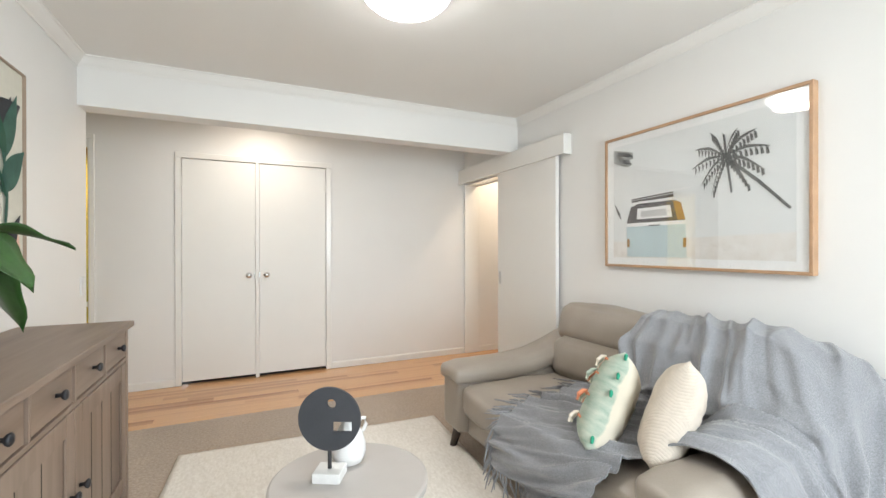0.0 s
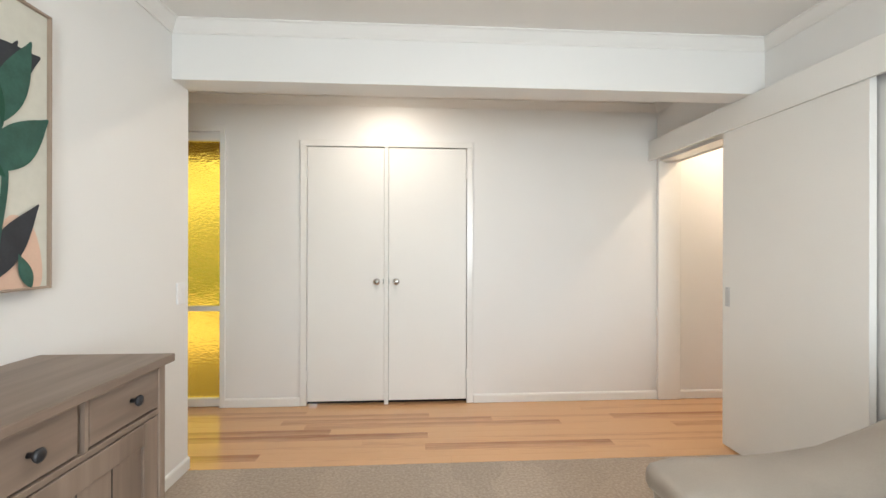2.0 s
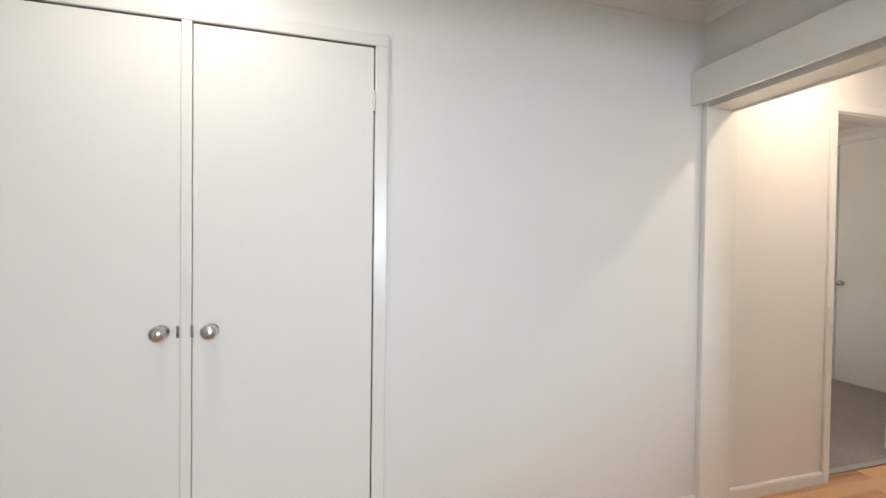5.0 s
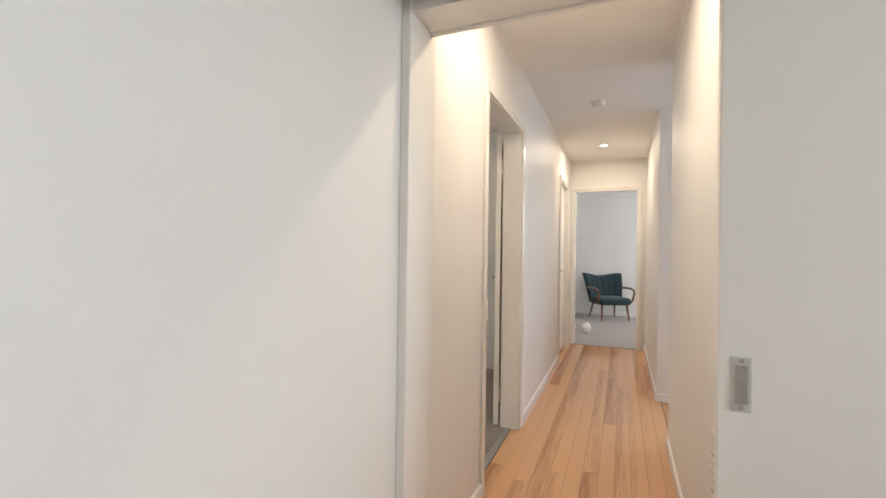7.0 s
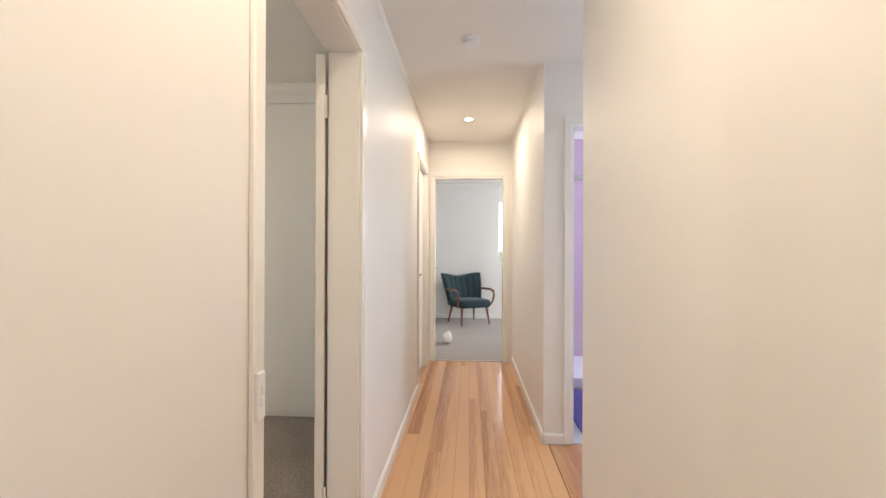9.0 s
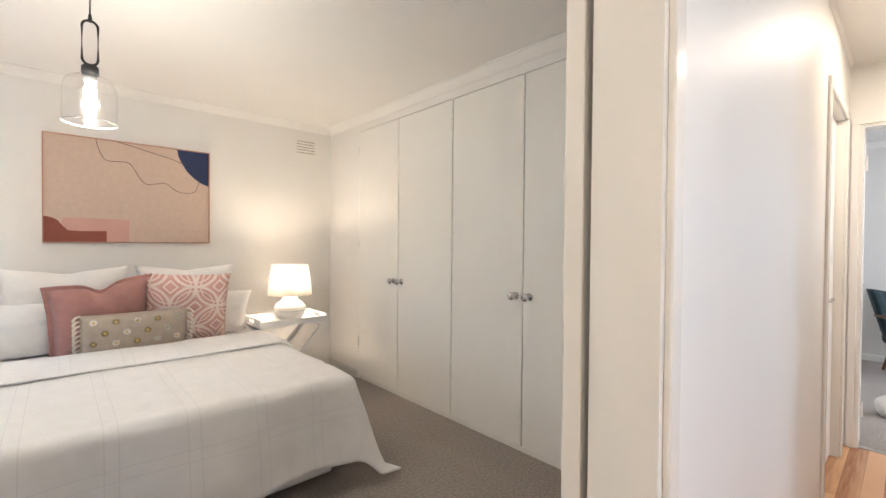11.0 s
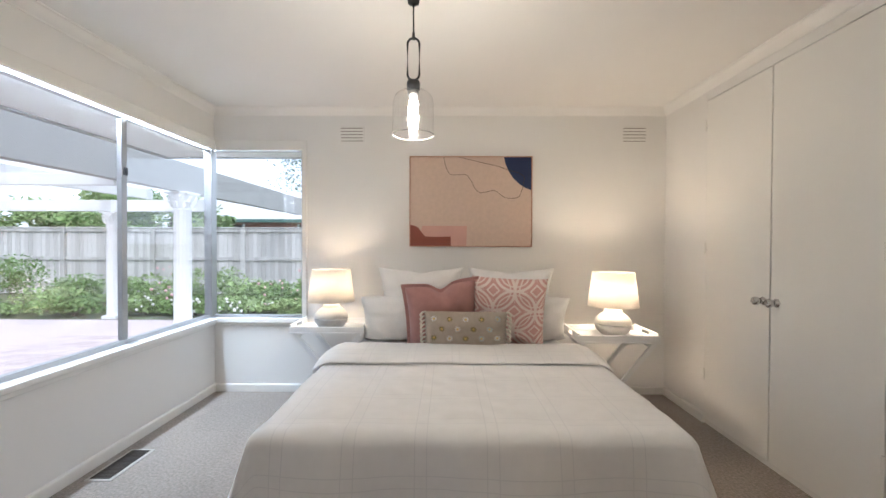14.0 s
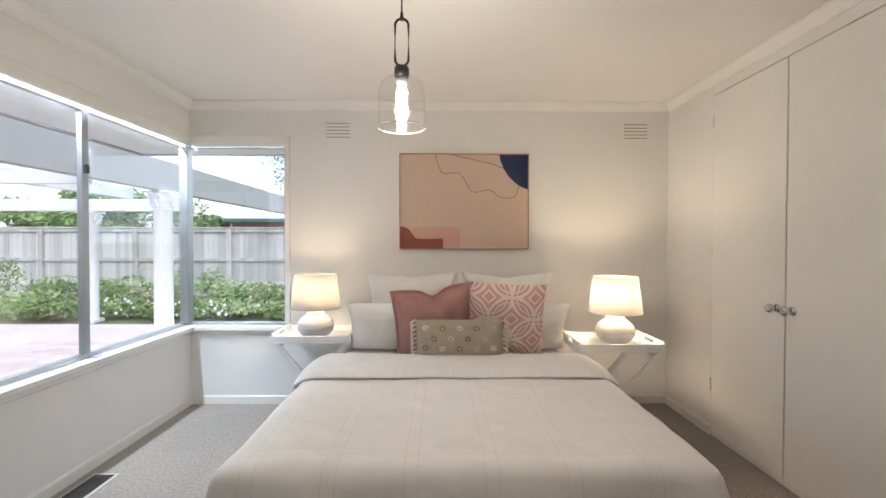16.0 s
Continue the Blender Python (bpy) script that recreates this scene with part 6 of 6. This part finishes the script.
perg = thing("pergola", pose(0, 0, GZ), "white timber pergola over the paving", "pergola")
# grey puts the shade on this beam's house side into its colour
BEAM_SHADE = mat("shaded_beam_grey", (0.36, 0.355, 0.34), 0.6, var=0.06, scale=4, fine=90)
part("beam", B(-0.37, 0.8, 2.26, -0.23, 12.6, 2.74, bev=0.006), BEAM_SHADE, perg, "deep pergola beam, grey for the shade on it")
for x, w, h in ((-2.17, 0.10, 0.2), (-5.6, 0.10, 0.22)):
    part("beam", B(x - w / 2, 0.8, 2.33, x + w / 2, 9.0, 2.33 + h, bev=0.006), OUTW, perg)
part("beam", B(-6.2, 7.95, 2.012, -0.37, 8.05, 2.22, bev=0.006), OUTW, perg)
part("beam", B(-6.2, 5.75, 2.20, -0.37, 5.83, 2.36, bev=0.006), OUTW, perg)
for i in range(11):
    y = 1.6 + i * 0.72
    part("rafter", B(-5.7, y - 0.025, 2.55, -0.37, y + 0.025, 2.68, bev=0.003), OUTW, perg)
part("bracket", B(-0.23, 3.55, 2.42, 0.10, 3.75, 2.66, bev=0.006), OUTW, perg)


def column(x, y, s=1.0, tall=0.978):
    t = thing("garden_column", pose(x, y, GZ + 0.012), "white fluted column with a leafy capital", "column", "garden columns")
    part("plinth", B(-0.17 * s, -0.17 * s, 0, 0.17 * s, 0.17 * s, 0.08, bev=0.01), OUTW, t)
    bm, seg = bmesh.new(), 96
    rings = []
    for r, z in ((0.15, 0.08), (0.135, 0.12), (0.135, 0.14), (0.128, 1.98), (0.14, 2.0), (0.14, 2.02)):
        rings.append([bm.verts.new(((r - (0.009 if 0.13 < z < 1.99 else 0) * abs(math.cos(8 * a)) ** 0.5) * s * math.cos(a), (r - (0.009 if 0.13 < z < 1.99 else 0) * abs(math.cos(8 * a)) ** 0.5) * s * math.sin(a), z)) for a in (2 * math.pi * i / seg for i in range(seg))])
    for a, b in zip(rings, rings[1:]):
        for i in range(seg):
            bm.faces.new((a[i], a[(i + 1) % seg], b[(i + 1) % seg], b[i]))
    bm.faces.new(rings[-1])
    part("shaft", bm, OUTW, t, "white fluted shaft", smooth=True)
    bm = lathe(bmesh.new(), [(0.13 * s, 2.02), (0.15 * s, 2.1), (0.2 * s, 2.24), (0.2 * s, 2.26)], 24)
    for ring, (r, z0, n) in enumerate(((0.15, 2.05, 8), (0.17, 2.13, 8))):
        for i in range(n):
            a = 2 * math.pi * (i + 0.5 * ring) / n
            tube(bm, [(r * s * math.cos(a), r * s * math.sin(a), z0), ((r + 0.02) * s * math.cos(a), (r + 0.02) * s * math.sin(a), z0 + 0.07), ((r + 0.06) * s * math.cos(a), (r + 0.06) * s * math.sin(a), z0 + 0.085)], [0.03 * s, 0.028 * s, 0.012 * s], 6)
    part("capital", bm, OUTW, t, "leaf-carved white capital")
    part("abacus", B(-0.19 * s, -0.19 * s, 2.26, 0.19 * s, 0.19 * s, 2.297, bev=0.006), OUTW, t)
    t.scale = (1, 1, tall)


column(-0.30, 7.1)
column(-2.17, 8.0, 0.8, 0.865)

# fence
FENCE = mat("weathered_paling", (0.27, 0.255, 0.24), 0.9, color2=(0.58, 0.565, 0.55), scale=3, fine=60, bump=0.05, rand=0.35, stretch=(1, 1, 0.15))
fence = thing("fence", pose(0, 11.6, GZ), "weathered grey timber paling fence with posts and rails", "fence")
for z in (0.32, 0.95, 1.72):
    part("rail", B(-14, -0.06, z, 7, -0.02, z + 0.09, bev=0.004), FENCE, fence)
part("capping", B(-14, -0.08, 1.82, 7, 0.04, 1.85, bev=0.004), FENCE, fence)
post = None
for i in range(9):
    ob = part("post", B(-0.06, -0.10, 0, 0.06, -0.01, 1.80, bev=0.004), FENCE, fence) if post is None else new("post", post.data)
    post = post or ob
    ob.parent = fence
    ob.location = (-13.7 + i * 2.45, 0, 0)
pale, frng = None, random.Random(2)
for i in range(180):
    ob = part("paling", B(-0.055, -0.018, 0.04, 0.055, -0.002, 1.8, bev=0.002), FENCE, fence) if pale is None else new("paling", pale.data)
    pale = pale or ob
    ob.parent = fence
    ob.location = (-13.9 + i * 0.116, frng.uniform(-0.004, 0.006), frng.uniform(-0.02, 0.012))


def foliage(bm, centre, size, n, leaf, rng):
    """Many small leaves through an uneven clump."""
    lumps = [(Vector((rng.uniform(-0.6, 0.6) * size[0], rng.uniform(-0.6, 0.6) * size[1], rng.uniform(-0.5, 0.6) * size[2])), rng.uniform(0.35, 0.62)) for _ in range(12)]
    for _ in range(n):
        c, r = rng.choice(lumps)
        d = Vector((rng.gauss(0, 1), rng.gauss(0, 1), rng.gauss(0, 1))).normalized() * (r * rng.uniform(0.6, 1.08))
        p = Vector(centre) + c + Vector((d.x * size[0], d.y * size[1], d.z * size[2]))
        a = Vector((rng.gauss(0, 1), rng.gauss(0, 1), rng.gauss(0, 0.6))).normalized()
        b = a.cross(Vector((rng.gauss(0, 1), rng.gauss(0, 1), 1))).normalized()
        s = leaf * rng.uniform(0.6, 1.3)
        bm.faces.new([bm.verts.new(q) for q in (p - a * s, p + b * s * 0.4, p + a * s, p - b * s * 0.4)])


def shrub(x, y, w, h, label, leaf=0, n=1600, flowers=None, seed=1, size=0.045):
    t = thing("shrub", pose(x, y, GZ), label, "shrub", "garden shrubs")
    r = random.Random(seed)
    bm = bmesh.new()
    for i in range(5):
        cyl(bm, (0.03 * i - 0.06, 0, -0.02), (r.uniform(-0.4, 0.4) * w, r.uniform(-0.3, 0.3) * w, h * 0.6), 0.014, 0.006, 6)
    part("stems", bm, BARK, t)
    bm = bmesh.new()
    foliage(bm, (0, 0, h * 0.5), (w / 2, w * 0.36, h * 0.5), n, size, r)
    part("leaves", bm, LEAF[leaf], t, kind="stuff")
    if flowers:
        bm = bmesh.new()
        for _ in range(15):
            a = r.uniform(0, 2 * math.pi)
            bmesh.ops.create_icosphere(bm, subdivisions=1, radius=r.uniform(0.018, 0.036), matrix=Matrix.Translation((math.cos(a) * w * r.uniform(0.1, 0.45), -abs(math.sin(a)) * w * 0.36, h * r.uniform(0.3, 0.98))))
        part("blossoms", bm, flowers, t, kind="stuff")


PINKF = mat("pink_blossom", (0.75, 0.45, 0.48), 0.8, var=0.2)
WHITEF = mat("white_blossom", (0.8, 0.78, 0.75), 0.8, var=0.1)
for i, (x, y, w, h, lf, fl) in enumerate(((-5.6, 9.2, 1.9, 1.15, 0, None), (-3.9, 8.7, 1.7, 0.5, 1, None), (-2.7, 9.2, 1.5, 0.8, 1, None), (-1.35, 8.8, 1.3, 1.0, 1, PINKF), (-0.9, 8.5, 1.3, 0.4, 0, WHITEF), (-0.1, 9.3, 1.3, 0.62, 1, None), (0.75, 8.8, 1.2, 0.72, 0, PINKF), (1.75, 8.9, 1.3, 0.75, 0, PINKF), (-7.6, 9.0, 1.8, 0.8, 0, None), (2.9, 9.2, 1.4, 0.8, 0, None), (2.3, 11.0, 0.9, 1.5, 1, None), (-4.9, 8.3, 1.6, 0.36, 1, None), (-3.2, 8.3, 1.5, 0.4, 0, None), (-1.9, 8.5, 1.3, 0.42, 1, WHITEF), (0.1, 8.5, 1.3, 0.38, 1, WHITEF), (1.2, 8.3, 1.2, 0.45, 1, None), (-6.4, 8.4, 1.7, 0.5, 1, None), (-0.6, 9.6, 1.3, 0.9, 1, None), (1.3, 9.6, 1.2, 0.95, 0, PINKF), (-4.6, 9.8, 1.5, 0.7, 0, None))):
    shrub(x, y, w, h, "leafy green garden shrub before the fence" if not fl else "green garden shrub with small pale blossoms", lf, 1700, fl, i + 3)


def tree(x, y, h, spread, label, seed, leaf=1, n=5200):
    t = thing("tree", pose(x, y, GZ), label, "tree", "trees behind the fence")
    r = random.Random(seed)
    bm = tube(bmesh.new(), [(0, 0, -0.05), (0.1, 0, h * 0.3), (0.0, 0.1, h * 0.6), (0.1, 0, h * 0.85)], [0.2, 0.16, 0.1, 0.04], 8)
    tips = []
    for i in range(9):
        z = h * r.uniform(0.3, 0.75)
        tip = Vector((r.uniform(-1, 1) * spread * 0.8, r.uniform(-1, 1) * spread * 0.6, min(h, z + h * r.uniform(0.12, 0.3))))
        tube(bm, [(0.04, 0, z), tuple(Vector((0, 0, z)).lerp(tip, 0.5) + Vector((0, 0, 0.2))), tuple(tip)], [0.07, 0.045, 0.015], 6)
        tips.append(tip)
    part("trunk", bm, BARK, t)
    bm = bmesh.new()
    for tip in tips:
        foliage(bm, tip, (spread * 0.45, spread * 0.4, h * 0.16), n // 9, 0.11, r)
    part("crown", bm, LEAF[leaf], t, kind="stuff")


for i, (x, y, h, s, lf) in enumerate(((-10.5, 15.5, 3.2, 2.2, 1), (-7.4, 14.8, 2.9, 2.1, 0), (-5.9, 15.2, 2.7, 1.7, 1), (-4.9, 16.6, 2.3, 1.1, 0), (-6.5, 36, 10.5, 4.2, 2), (-1.0, 38, 11.5, 4.2, 2))):
    tree(x, y, h, s, "leafy green tree beyond the fence" if i < 4 else "tall grey-green eucalypt far behind the neighbouring roof", i + 11, lf)

# neighbouring house
house = thing("neighbour_house", pose(-3.0, 21, GZ), "brick house with a pale roof beyond the fence", "house")
BRICK = mat("far_brick", (0.30, 0.14, 0.10), 0.9, var=0.25, scale=6, fine=50)
part("wall", B(-6, 0, 0, 8, 5, 2.5), BRICK, house)
bm = bmesh.new()
prism(bm, [(-0.7, 2.45), (2.5, 4.1), (5.7, 2.45)], -6.7, 8.7, lambda u, v, d: (d, u, v))
part("roof", bm, mat("pale_roof", (0.5, 0.5, 0.5), 0.7, var=0.06), house)
part("gutter", B(-6.7, -0.78, 2.40, 8.7, -0.66, 2.56, bev=0.01), mat("green_gutter", (0.05, 0.12, 0.10), 0.5), house)
for x in (-3.6, 0.35, 3.9):
    w = part("window", B(x - 0.6, -0.04, 1.0, x + 0.6, 0.02, 2.3), DARK, house)
    part("frame", B(x - 0.66, -0.06, 0.93, x - 0.58, 0.0, 2.36), OUTW, w)
    part("frame", B(x + 0.58, -0.06, 0.93, x + 0.66, 0.0, 2.36), OUTW, w)

# what stands outside the amber sidelight
tree_e = thing("shrub", pose(-1.2, 2.6, GZ), "green shrub outside the entry", "shrub")
bm = bmesh.new()
foliage(bm, (0, 0, 0.8), (0.55, 0.4, 0.75), 1500, 0.05, random.Random(77))
part("leaves", bm, LEAF[1], tree_e, kind="stuff")
part("stem", C((0, 0, -0.02), (0, 0, 0.9), 0.02, 0.01, 8), BARK, tree_e)


# Floorboards
rng = random.Random(4)
meshes = {}
W = 0.0832
for r in range(12):
    y0 = -0.950 + r * W
    y1 = y0 + W
    if y1 > 0.068:
        y1 = 0.068
    x = -2.25 - rng.random() * 1.2
    while x < 7.56:
        length = rng.choice((0.9, 1.2, 1.5, 1.8, 2.2, 2.7))
        x0, x1 = max(x, -2.25), min(x + length, 7.575)
        x += length
        if x1 - x0 < 0.02:
            continue
        ob = part("board", B(x0 - (x0 + x1) / 2, -(y1 - y0) / 2 + 0.0004, -0.018, x1 - (x0 + x1) / 2, (y1 - y0) / 2 - 0.0004, 0, bev=0.0008), BOARD, floor)
        ob.location = ((x0 + x1) / 2, (y0 + y1) / 2, -0.002)
